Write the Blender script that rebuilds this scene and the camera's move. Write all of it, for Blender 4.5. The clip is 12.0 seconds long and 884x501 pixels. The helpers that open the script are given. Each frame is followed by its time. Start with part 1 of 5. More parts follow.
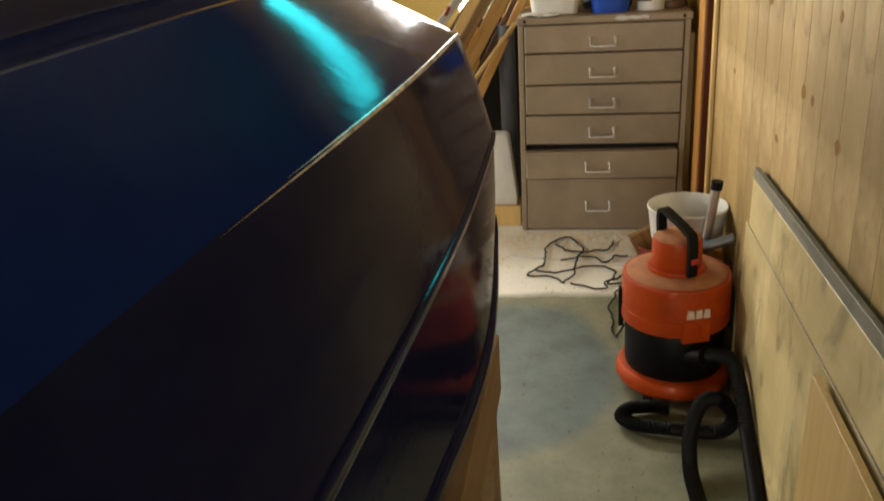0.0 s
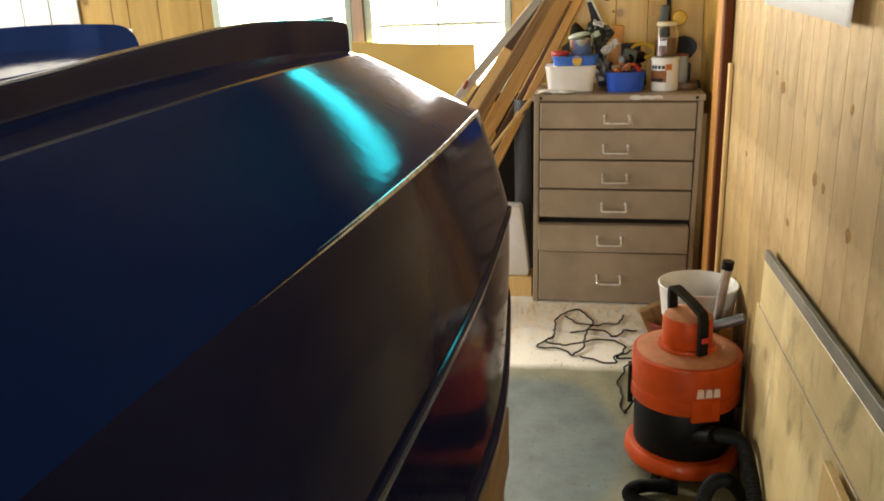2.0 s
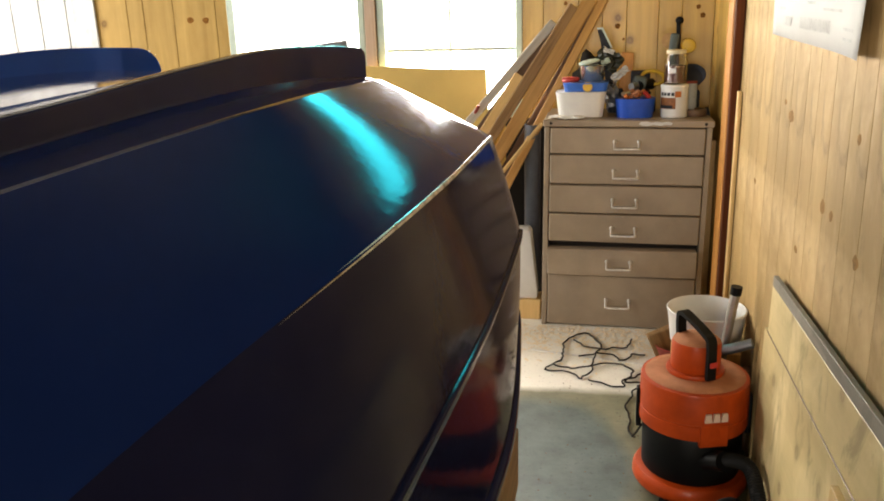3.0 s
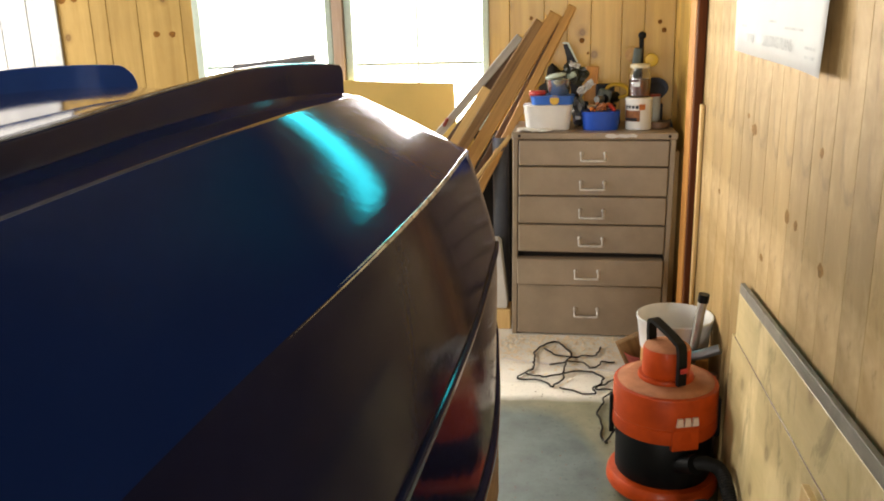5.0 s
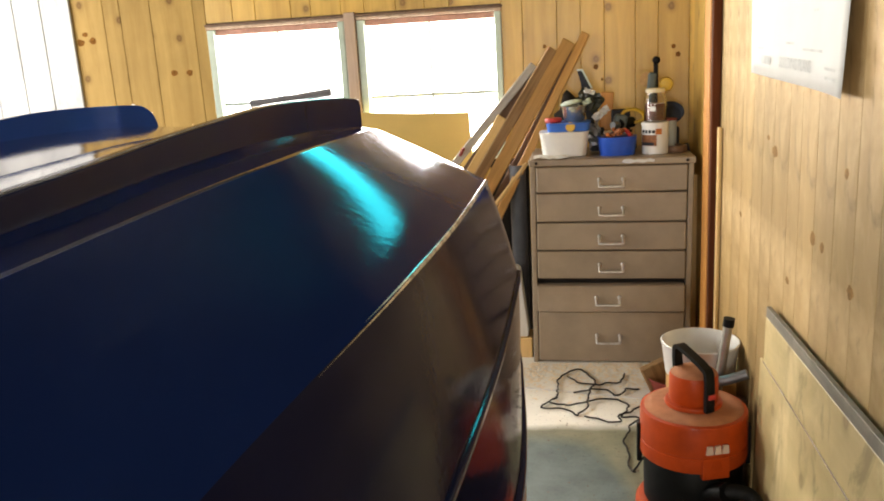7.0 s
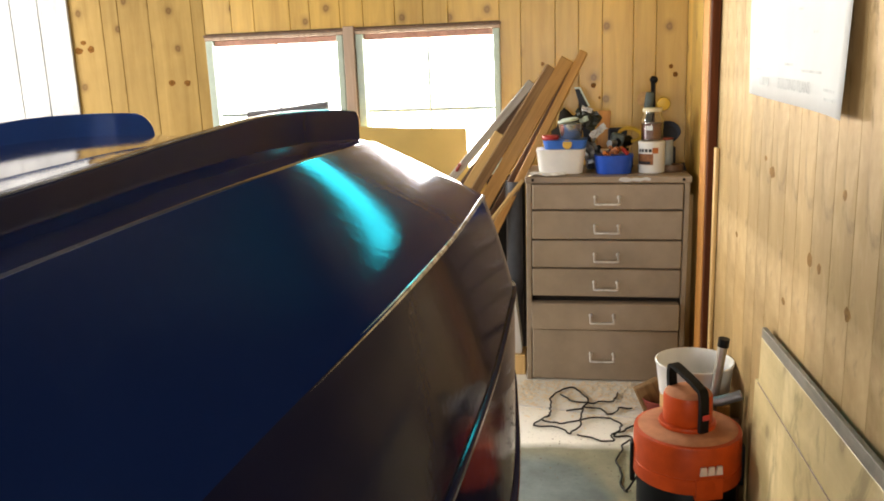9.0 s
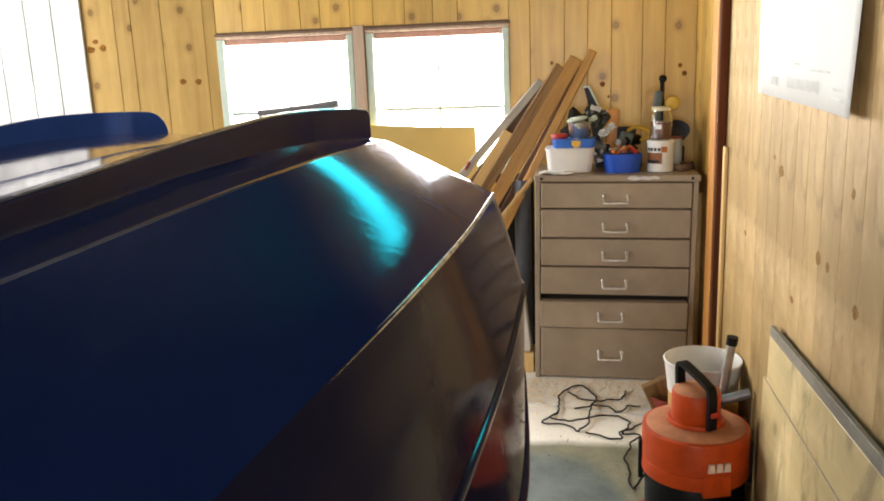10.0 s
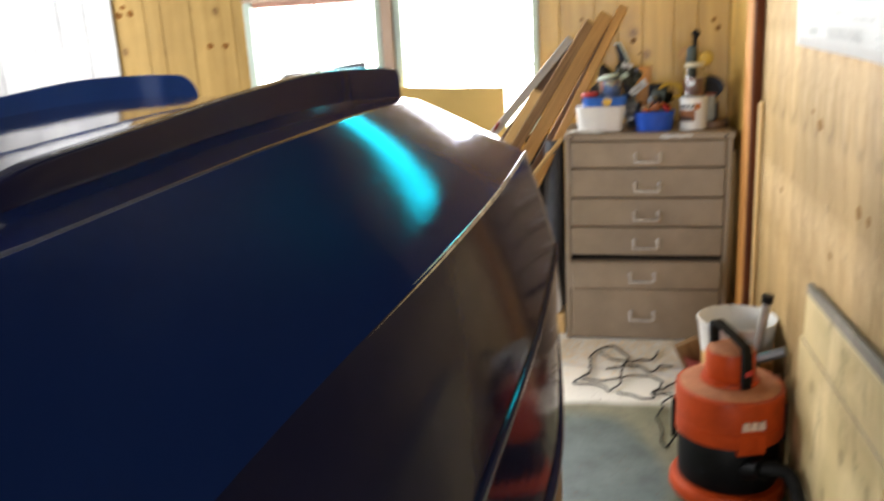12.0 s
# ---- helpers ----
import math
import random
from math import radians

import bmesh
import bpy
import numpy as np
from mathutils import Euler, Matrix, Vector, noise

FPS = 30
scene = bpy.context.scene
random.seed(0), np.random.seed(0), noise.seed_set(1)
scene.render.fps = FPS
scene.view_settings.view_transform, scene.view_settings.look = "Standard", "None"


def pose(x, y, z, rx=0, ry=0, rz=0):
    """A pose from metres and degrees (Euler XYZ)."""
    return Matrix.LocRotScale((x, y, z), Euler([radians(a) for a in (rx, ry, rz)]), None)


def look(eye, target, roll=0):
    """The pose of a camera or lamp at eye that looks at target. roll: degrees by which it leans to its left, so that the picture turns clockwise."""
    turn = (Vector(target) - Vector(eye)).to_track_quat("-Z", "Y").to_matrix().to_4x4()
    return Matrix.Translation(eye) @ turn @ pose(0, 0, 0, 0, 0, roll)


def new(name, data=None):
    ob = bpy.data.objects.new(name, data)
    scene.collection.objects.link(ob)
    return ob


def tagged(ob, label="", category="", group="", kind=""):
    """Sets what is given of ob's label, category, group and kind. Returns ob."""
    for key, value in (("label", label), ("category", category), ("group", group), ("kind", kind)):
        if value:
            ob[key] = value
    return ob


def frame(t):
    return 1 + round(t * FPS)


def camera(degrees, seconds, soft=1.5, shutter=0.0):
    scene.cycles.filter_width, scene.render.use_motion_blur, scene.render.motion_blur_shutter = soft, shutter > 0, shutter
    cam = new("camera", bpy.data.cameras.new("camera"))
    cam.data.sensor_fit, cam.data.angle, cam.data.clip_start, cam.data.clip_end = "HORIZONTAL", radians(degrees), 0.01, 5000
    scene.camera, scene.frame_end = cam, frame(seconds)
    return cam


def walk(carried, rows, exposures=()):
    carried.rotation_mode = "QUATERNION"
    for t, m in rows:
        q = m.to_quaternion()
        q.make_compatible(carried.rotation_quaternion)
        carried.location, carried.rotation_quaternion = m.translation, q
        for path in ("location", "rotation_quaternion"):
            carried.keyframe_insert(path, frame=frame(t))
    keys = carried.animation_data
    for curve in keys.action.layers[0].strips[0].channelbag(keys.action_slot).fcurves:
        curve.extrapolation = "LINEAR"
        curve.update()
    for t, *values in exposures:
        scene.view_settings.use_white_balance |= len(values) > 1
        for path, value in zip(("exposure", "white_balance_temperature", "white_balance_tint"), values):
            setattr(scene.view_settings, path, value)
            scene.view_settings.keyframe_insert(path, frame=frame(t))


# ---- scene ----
cam = camera(57.2, 12.0, soft=1.8, shutter=0.6)
PATH = [
    (0, (0.3366, -3.6503, 1.4294), (-0.0206, -1.8438, 0.6704), -4.39),
    (0.5, (0.3439, -3.6524, 1.4336), (-0.0183, -1.8117, 0.7593), -3.71),
    (1, (0.3427, -3.6575, 1.4437), (-0.0158, -1.7952, 0.8249), -3.04),
    (1.5, (0.3349, -3.66, 1.4586), (-0.1075, -1.8106, 0.8528), -4.4),
    (2, (0.3263, -3.6746, 1.454), (-0.0526, -1.8119, 0.8431), -2.37),
    (2.5, (0.3197, -3.6903, 1.4629), (-0.0761, -1.8142, 0.8976), -1.89),
    (3, (0.3192, -3.708, 1.4635), (-0.0784, -1.8289, 0.9044), -1.77),
    (3.2, (0.3178, -3.7099, 1.4636), (-0.1073, -1.8412, 0.8822), -1.47),
    (5, (0.2843, -3.7506, 1.4801), (-0.0235, -1.8381, 0.9405), -1.69),
    (5.5, (0.2815, -3.7502, 1.4846), (-0.0136, -1.8255, 0.9806), -1.91),
    (6, (0.2833, -3.7511, 1.4898), (-0.0291, -1.8258, 0.9837), -2.48),
    (6.5, (0.2735, -3.7442, 1.4841), (-0.0396, -1.8163, 1.0063), -2.93),
    (7, (0.2715, -3.7423, 1.4848), (-0.077, -1.8197, 1.0149), -3.38),
    (7.2, (0.2732, -3.7444, 1.4837), (-0.0889, -1.8241, 1.0169), -3.55),
    (9, (0.2637, -3.7335, 1.4789), (-0.0695, -1.7955, 1.0455), -2.19),
    (9.5, (0.2562, -3.763, 1.4851), (-0.0772, -1.8333, 1.0381), -1.53),
    (10, (0.2599, -3.7532, 1.4811), (-0.091, -1.8239, 1.046), -2.17),
    (10.5, (0.2522, -3.7617, 1.4818), (-0.1169, -1.8347, 1.058), -2.43),
    (11, (0.2599, -3.7456, 1.4836), (-0.1295, -1.824, 1.0515), -2.29),
    (11.5, (0.2535, -3.7501, 1.4751), (-0.1398, -1.839, 1.0092), -2.57),
    (11.9, (0.2487, -3.7508, 1.47), (-0.138, -1.85, 0.984), -2.7),
    (12, (0.2475, -3.751, 1.4687), (-0.1638, -1.8845, 0.9587), -3.27),
]
walk(cam, [(t, look(eye, target, roll)) for t, eye, target, roll in PATH],
     [(0, 0.16, 7350, 5), (0.5, 0.36, 7250, 5), (1, 0.43, 7250, 6), (2, 0.49, 7250, 8), (3, 0.56, 7150, 10), (6, 0.60, 7050, 10), (9, 0.60, 6900, 10), (12, 0.60, 6300, 10)])

# ---- world, sun, exposure ----
scene.view_settings.exposure = 0.0
world = bpy.data.worlds.new("world")
scene.world = world
world.use_nodes = True
wn = world.node_tree.nodes
sky = wn.new("ShaderNodeTexSky")
sky.sky_type, sky.sun_disc = "NISHITA", False
sky.sun_elevation, sky.sun_rotation = radians(38), radians(-60)
world.node_tree.links.new(sky.outputs[0], wn["Background"].inputs[0])
wn["Background"].inputs[1].default_value = 0.12

sun = new("sun", bpy.data.lights.new("sun", "SUN"))
sun.data.energy, sun.data.angle, sun.data.color = 1.2, radians(12), (1.0, 0.95, 0.88)
sun.matrix_world = look((-6, 6, 8), (0, 0, 0))


def area_lamp(name, eye, target, w, h, power, color=(1.0, 0.98, 0.95)):
    lamp = new(name, bpy.data.lights.new(name, "AREA"))
    lamp.data.shape, lamp.data.size, lamp.data.size_y = "RECTANGLE", w, h
    lamp.data.energy, lamp.data.color = power, color
    lamp.matrix_world = look(eye, target)
    return lamp


area_lamp("skylight_window_1", (-1.40, 0.82, 1.33), (-1.40, -1, 1.33), 0.92, 0.86, 74)
area_lamp("skylight_window_2", (-0.51, 0.82, 1.33), (-0.51, -1, 1.33), 0.85, 0.86, 70)
# Unseen side openings: near one guessed, far one added to brighten the white door.
for y, w, power in ((-3.5, 2.1, 62), (-0.40, 0.9, 60)):
    side = area_lamp("side_fill_light", (-3.85, y, 1.65), (0, y, 1.35), w, 1.4, power)
    side.data.spread = radians(170)
# Added fill from behind the camera for the cabinet and far wall.
area_lamp("front_fill_light", (-0.45, -7.35, 1.2), (-0.45, 0, 1.15), 2.0, 1.9, 90)

# Unseen teal lamp added to put the teal highlight on the hull.
area_lamp("teal_glint_lamp", (-0.24, 0.66, 2.365), (-0.24, -1, 2.365), 0.94, 0.21, 8.5, (0.0, 0.72, 0.88))

# ---- materials ----
def mat(name):
    m = bpy.data.materials.new(name)
    m.use_nodes = True
    return m, m.node_tree.nodes, m.node_tree.links, m.node_tree.nodes["Principled BSDF"]


def setp(b, **kw):
    names = dict(rough="Roughness", metal="Metallic", coat="Coat Weight", coat_rough="Coat Roughness", spec="Specular IOR Level",
                 trans="Transmission Weight", ior="IOR", sheen="Sheen Weight")
    for k, v in kw.items():
        b.inputs[names[k]].default_value = v


def ramp(n, stops):
    r = n.new("ShaderNodeValToRGB")
    el = r.color_ramp.elements
    while len(el) < len(stops):
        el.new(0.5)
    for e, (p, c) in zip(el, stops):
        e.position = p
        e.color = (*c, 1) if len(c) == 3 else c
    return r


def coords(n, l, scale, vary=True):
    tc = n.new("ShaderNodeTexCoord")
    mp = n.new("ShaderNodeMapping")
    mp.inputs["Scale"].default_value = scale
    l.new(tc.outputs["Object"], mp.inputs["Vector"])
    if vary:
        oi = n.new("ShaderNodeObjectInfo")
        mul = n.new("ShaderNodeMath")
        mul.operation = "MULTIPLY"
        mul.inputs[1].default_value = 37.0
        l.new(oi.outputs["Random"], mul.inputs[0])
        l.new(mul.outputs[0], mp.inputs["Location"])
    return mp


def noise_tex(n, l, vec, scale, detail=4, rough=0.55, dist=0.0):
    t = n.new("ShaderNodeTexNoise")
    t.inputs["Scale"].default_value = scale
    t.inputs["Detail"].default_value = detail
    t.inputs["Roughness"].default_value = rough
    t.inputs["Distortion"].default_value = dist
    if vec is not None:
        l.new(vec.outputs[0], t.inputs["Vector"])
    return t


def mix(n, l, fac, a, b, mode="MIX"):
    m = n.new("ShaderNodeMix")
    m.data_type, m.blend_type = "RGBA", mode
    for sock, v in ((m.inputs[0], fac), (m.inputs[6], a), (m.inputs[7], b)):
        if hasattr(v, "outputs"):
            l.new(v.outputs[0] if v.bl_idname != "ShaderNodeMix" else v.outputs[2], sock)
        elif isinstance(v, tuple):
            sock.default_value = (*v, 1)
        else:
            sock.default_value = v
    return m


def bump(n, l, b, tex, strength, dist):
    bp = n.new("ShaderNodeBump")
    bp.inputs["Strength"].default_value = strength
    bp.inputs["Distance"].default_value = dist
    l.new(tex.outputs[0], bp.inputs["Height"])
    l.new(bp.outputs[0], b.inputs["Normal"])


def wood(name, dark, light, grain=(14, 14, 0.9), rough=0.5, knots=0.0, vary=0.25, coat=0.0, dirt=0.0, scuff=0.0):
    """Timber with grain along the stretched axis, per-board tone and optional knots."""
    m, n, l, b = mat(name)
    mp = coords(n, l, grain)
    g1 = noise_tex(n, l, mp, 2.2, 6, 0.62, 0.6)
    r1 = ramp(n, [(0.28, dark), (0.5, tuple((d + k) / 2 for d, k in zip(dark, light))), (0.75, light)])
    l.new(g1.outputs[0], r1.inputs[0])
    col = r1
    if knots:
        mk = coords(n, l, (1, 1, 1))
        sep = n.new("ShaderNodeSeparateXYZ")
        l.new(mk.outputs[0], sep.inputs[0])
        uu = n.new("ShaderNodeMath")
        uu.operation = "ADD"
        l.new(sep.outputs[0], uu.inputs[0])
        l.new(sep.outputs[1], uu.inputs[1])
        cmb = n.new("ShaderNodeCombineXYZ")
        l.new(uu.outputs[0], cmb.inputs[0])
        l.new(sep.outputs[2], cmb.inputs[1])
        sc = n.new("ShaderNodeVectorMath")
        sc.operation = "MULTIPLY"
        l.new(cmb.outputs[0], sc.inputs[0])
        sc.inputs[1].default_value = (6.0, 5.0, 1.0)
        wob = noise_tex(n, l, sc, 6.0, 2)
        vm = n.new("ShaderNodeVectorMath")
        vm.operation = "MULTIPLY_ADD"
        l.new(wob.outputs[1], vm.inputs[0])
        vm.inputs[1].default_value = (0.06, 0.06, 0.0)
        l.new(sc.outputs[0], vm.inputs[2])
        vo = n.new("ShaderNodeTexVoronoi")
        vo.voronoi_dimensions = "2D"
        vo.inputs["Scale"].default_value = 1.0
        l.new(vm.outputs[0], vo.inputs["Vector"])
        rk = ramp(n, [(0.03, (0.75, 0.75, 0.75)), (0.07, (0.95, 0.95, 0.95)), (0.10, (0.45, 0.45, 0.45)), (0.14, (0.22, 0.22, 0.22)), (0.24, (0, 0, 0))])
        l.new(vo.outputs["Distance"], rk.inputs[0])
        pick = n.new("ShaderNodeMath")
        pick.operation = "GREATER_THAN"
        pick.inputs[1].default_value = 0.5
        hue = n.new("ShaderNodeSeparateColor")
        l.new(vo.outputs["Color"], hue.inputs[0])
        l.new(hue.outputs[0], pick.inputs[0])
        some = n.new("ShaderNodeMath")
        some.operation = "MULTIPLY"
        l.new(rk.outputs[0], some.inputs[0])
        l.new(pick.outputs[0], some.inputs[1])
        km = n.new("ShaderNodeMath")
        km.operation = "MULTIPLY"
        km.inputs[1].default_value = knots
        l.new(some.outputs[0], km.inputs[0])
        col = mix(n, l, km, col, (dark[0] * 0.35, dark[1] * 0.25, dark[2] * 0.2))
    oi = n.new("ShaderNodeObjectInfo")
    rv = ramp(n, [(0.0, (1 - vary,) * 3), (1.0, (1 + vary * 0.35,) * 3)])
    l.new(oi.outputs["Random"], rv.inputs[0])
    col = mix(n, l, 1.0, col, rv, "MULTIPLY")
    if dirt:
        md = coords(n, l, (1, 1, 1), False)
        nd = noise_tex(n, l, md, 2.3, 5, 0.65)
        rd = ramp(n, [(0.42, (0, 0, 0)), (0.7, (dirt,) * 3)])
        l.new(nd.outputs[0], rd.inputs[0])
        col = mix(n, l, rd, col, (dark[0] * 0.45, dark[1] * 0.45, dark[2] * 0.5))
    if scuff:
        ms = coords(n, l, (1, 1, 0.8), False)
        n1 = noise_tex(n, l, ms, 3.1, 5, 0.6, 0.8)
        r1s = ramp(n, [(0.48, (0, 0, 0)), (0.66, (scuff,) * 3)])
        l.new(n1.outputs[0], r1s.inputs[0])
        col = mix(n, l, r1s, col, tuple(min(0.85, v * 1.12 + 0.08) for v in light))
        mq = coords(n, l, (1, 1, 0.45), False)
        n2 = noise_tex(n, l, mq, 8.5, 6, 0.62, 1.2)
        r2s = ramp(n, [(0.57, (0, 0, 0)), (0.70, (scuff,) * 3)])
        l.new(n2.outputs[0], r2s.inputs[0])
        col = mix(n, l, r2s, col, tuple(v * 0.5 for v in dark))
    l.new(col.outputs[2] if col.bl_idname == "ShaderNodeMix" else col.outputs[0], b.inputs["Base Color"])
    setp(b, rough=rough, coat=coat, coat_rough=0.25)
    bump(n, l, b, g1, 0.12, 0.003)
    return m


def plain(name, color, rough=0.5, metal=0.0, grime=0.25, scale=18.0, coat=0.0, bumpy=0.05, trans=0.0):
    """Painted, plastic or metal surface with faint mottling, dust and unevenness."""
    m, n, l, b = mat(name)
    mp = coords(n, l, (1, 1, 1))
    a = noise_tex(n, l, mp, scale, 5, 0.6)
    c = noise_tex(n, l, mp, scale * 0.22, 3, 0.5)
    dk = tuple(v * (1 - grime) for v in color)
    r1 = ramp(n, [(0.3, dk), (0.62, color)])
    l.new(a.outputs[0], r1.inputs[0])
    r2 = ramp(n, [(0.35, (1 - grime * 0.6,) * 3), (0.65, (1, 1, 1))])
    l.new(c.outputs[0], r2.inputs[0])
    col = mix(n, l, 1.0, r1, r2, "MULTIPLY")
    l.new(col.outputs[2], b.inputs["Base Color"])
    rr = n.new("ShaderNodeMapRange")
    rr.inputs["To Min"].default_value = max(0.02, rough - 0.08)
    rr.inputs["To Max"].default_value = min(1.0, rough + 0.12)
    l.new(c.outputs[0], rr.inputs["Value"])
    l.new(rr.outputs[0], b.inputs["Roughness"])
    setp(b, metal=metal, coat=coat, coat_rough=0.1, trans=trans)
    if bumpy:
        bump(n, l, b, a, bumpy, 0.002)
    return m


def hull_paint(name, r0, r1, power, dark, light, gain=1.0):
    """Dark navy paint, brushed on and flatted back, with a thin gloss."""
    m, n, l, b = mat(name)
    mp = coords(n, l, (1, 1, 1), False)
    big = noise_tex(n, l, mp, 2.0, 3, 0.5)
    fine = noise_tex(n, l, mp, 34.0, 4, 0.6)
    r = ramp(n, [(0.3, dark), (0.7, light)])
    l.new(big.outputs[0], r.inputs[0])
    ms = coords(n, l, (24, 1.6, 24), False)
    streak = noise_tex(n, l, ms, 1.4, 5, 0.6)
    rr = n.new("ShaderNodeMapRange")
    rr.inputs["To Min"].default_value = r0
    rr.inputs["To Max"].default_value = r1
    l.new(streak.outputs[0], rr.inputs["Value"])
    add = n.new("ShaderNodeMath")
    add.operation = "ADD"
    l.new(streak.outputs[0], add.inputs[0])
    l.new(fine.outputs[0], add.inputs[1])
    bp = n.new("ShaderNodeBump")
    bp.inputs["Strength"].default_value = 0.075
    bp.inputs["Distance"].default_value = 0.004
    l.new(add.outputs[0], bp.inputs["Height"])
    body = n.new("ShaderNodeBsdfDiffuse")
    l.new(r.outputs[0], body.inputs["Color"])
    l.new(bp.outputs[0], body.inputs["Normal"])
    gloss = n.new("ShaderNodeBsdfGlossy")
    gloss.inputs["Color"].default_value = (0.97, 0.96, 0.98, 1)
    l.new(rr.outputs[0], gloss.inputs["Roughness"])
    l.new(bp.outputs[0], gloss.inputs["Normal"])
    fr = n.new("ShaderNodeFresnel")
    fr.inputs["IOR"].default_value = 1.45
    l.new(bp.outputs[0], fr.inputs["Normal"])
    k = n.new("ShaderNodeMath")
    k.operation = "POWER"
    k.inputs[1].default_value = power
    l.new(fr.outputs[0], k.inputs[0])
    kg = n.new("ShaderNodeMath")
    kg.operation, kg.use_clamp = "MULTIPLY", True
    kg.inputs[1].default_value = gain
    l.new(k.outputs[0], kg.inputs[0])
    ms2 = n.new("ShaderNodeMixShader")
    l.new(kg.outputs[0], ms2.inputs[0])
    l.new(body.outputs[0], ms2.inputs[1])
    l.new(gloss.outputs[0], ms2.inputs[2])
    l.new(ms2.outputs[0], n["Material Output"].inputs["Surface"])
    n.remove(b)
    return m


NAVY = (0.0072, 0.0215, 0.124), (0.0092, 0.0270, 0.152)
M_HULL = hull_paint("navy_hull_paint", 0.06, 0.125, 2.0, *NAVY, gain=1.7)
# Hull navy again; gloss raised so flat and bottom reflect more brightly.
M_FLAT = hull_paint("navy_flat_gloss_boost", 0.03, 0.08, 0.8, *NAVY)
M_BOTTOM = hull_paint("navy_bottom_gloss_boost", 0.06, 0.12, 0.5, *NAVY)
# Hull navy darkened for the side panels: their shade is in the colour.
M_TOPSIDE = hull_paint("shaded_navy_topside", 0.06, 0.125, 1.92, (0.0080, 0.0110, 0.046), (0.0105, 0.0140, 0.060), gain=1.7)
# One keel paint: shaded copy for the near keel, lit copy for the far.
M_KEEL = hull_paint("shaded_navy_keel", 0.12, 0.2, 1.42, (0.0090, 0.0125, 0.060), (0.0120, 0.0165, 0.080))
M_KEEL_LIT = hull_paint("lit_navy_keel", 0.05, 0.10, 1.6, (0.012, 0.040, 0.175), (0.017, 0.055, 0.230))
# Pale colour for hull edges; on the chine it paints the window highlight.
M_PALE_EDGE = plain("pale_hull_edge", (0.78, 0.78, 0.80), 0.22, 0.0, 0.7, 30.0, 0.5)
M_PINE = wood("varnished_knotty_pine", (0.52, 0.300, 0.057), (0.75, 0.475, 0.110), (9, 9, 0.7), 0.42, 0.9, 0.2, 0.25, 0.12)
# The same knotty pine, darkened for the dimmer light left of the windows.
M_PINE_DIM = wood("dim_end_olive_pine", (0.35, 0.215, 0.062), (0.51, 0.335, 0.11), (9, 9, 0.7), 0.6, 0.9, 0.2, 0.0, 0.3)
M_PINE_R = wood("pale_dusty_pine", (0.345, 0.222, 0.086), (0.450, 0.302, 0.132), (7, 7, 0.6), 0.68, 0.0, 0.2, 0.0, 0.2, 0.85)
M_WHITEBOARD = wood("weathered_white_boards", (0.46, 0.465, 0.47), (0.66, 0.66, 0.66), (9, 9, 0.8), 0.7, 0.0, 0.05, 0.0, 0.5, 0.35)
M_PLY = wood("scuffed_pale_plywood", (0.50, 0.38, 0.17), (0.64, 0.50, 0.25), (6, 0.6, 6), 0.55, 0.7, 0.1, 0.1, 0.4, 0.85)
M_PLANK = wood("red_brown_plank", (0.38, 0.185, 0.048), (0.62, 0.35, 0.105), (20, 20, 1.2), 0.5, 0.0, 0.2, 0.1, 0.15)
M_PLANK_B = wood("worn_brown_plank", (0.15, 0.08, 0.03), (0.40, 0.24, 0.11), (26, 26, 1.0), 0.55, 0.0, 0.1)
M_PLANK_D = wood("dark_plank", (0.09, 0.05, 0.03), (0.2, 0.11, 0.06), (20, 20, 1.2), 0.55, 0.0, 0.2)
M_PLANK_L = wood("pale_fresh_plank", (0.58, 0.36, 0.13), (0.74, 0.51, 0.22), (20, 20, 1.2), 0.5, 0.0, 0.15)
M_PLANK_G = wood("grey_weathered_plank", (0.30, 0.28, 0.25), (0.58, 0.55, 0.49), (20, 20, 1.2), 0.7, 0.0, 0.1)
M_BEARER = wood("brown_bearer", (0.17, 0.10, 0.05), (0.32, 0.20, 0.10), (20, 1.2, 20), 0.6, 0.0, 0.1)
M_POST = wood("orange_stained_board", (0.40, 0.15, 0.026), (0.66, 0.30, 0.062), (16, 16, 0.8), 0.5, 0.0, 0.1, 0.0)
M_POST_D = wood("dark_mahogany_board", (0.055, 0.013, 0.004), (0.15, 0.043, 0.012), (16, 16, 0.8), 0.75, 0.0, 0.1, 0.0)
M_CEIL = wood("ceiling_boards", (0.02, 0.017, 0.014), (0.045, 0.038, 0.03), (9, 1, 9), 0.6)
M_STEEL = plain("tan_enamelled_steel", (0.350, 0.268, 0.186), 0.45, 0.0, 0.22, 7.0, 0.06, 0.02)
M_STEEL_D = plain("dark_drawer_recess", (0.02, 0.016, 0.013), 0.7)
M_CHROME = plain("dull_worn_chrome", (0.74, 0.70, 0.65), 0.3, 0.7, 0.25, 40.0)
M_BADGE = plain("dusty_pale_marking", (0.72, 0.52, 0.42), 0.6)
M_GRIP = plain("grey_green_rubber", (0.10, 0.13, 0.125), 0.55)
M_ORANGE = plain("dusty_orange_plastic", (0.48, 0.058, 0.008), 0.42, 0.0, 0.25, 14.0, 0.1, 0.03)
M_DUST = plain("dust_covered_orange_plastic", (0.44, 0.18, 0.09), 0.8, 0.0, 0.22, 30.0)
M_BLACK = plain("black_plastic", (0.004, 0.004, 0.0045), 0.45, 0.0, 0.3, 20.0)
M_RUBBER = plain("black_rubber_hose", (0.009, 0.0085, 0.0085), 0.55)
M_WHITE = plain("white_plastic", (0.78, 0.77, 0.74), 0.4, 0.0, 0.12, 10.0)
M_PAPER = plain("white_paper", (0.60, 0.595, 0.58), 0.75, 0.0, 0.06, 6.0)
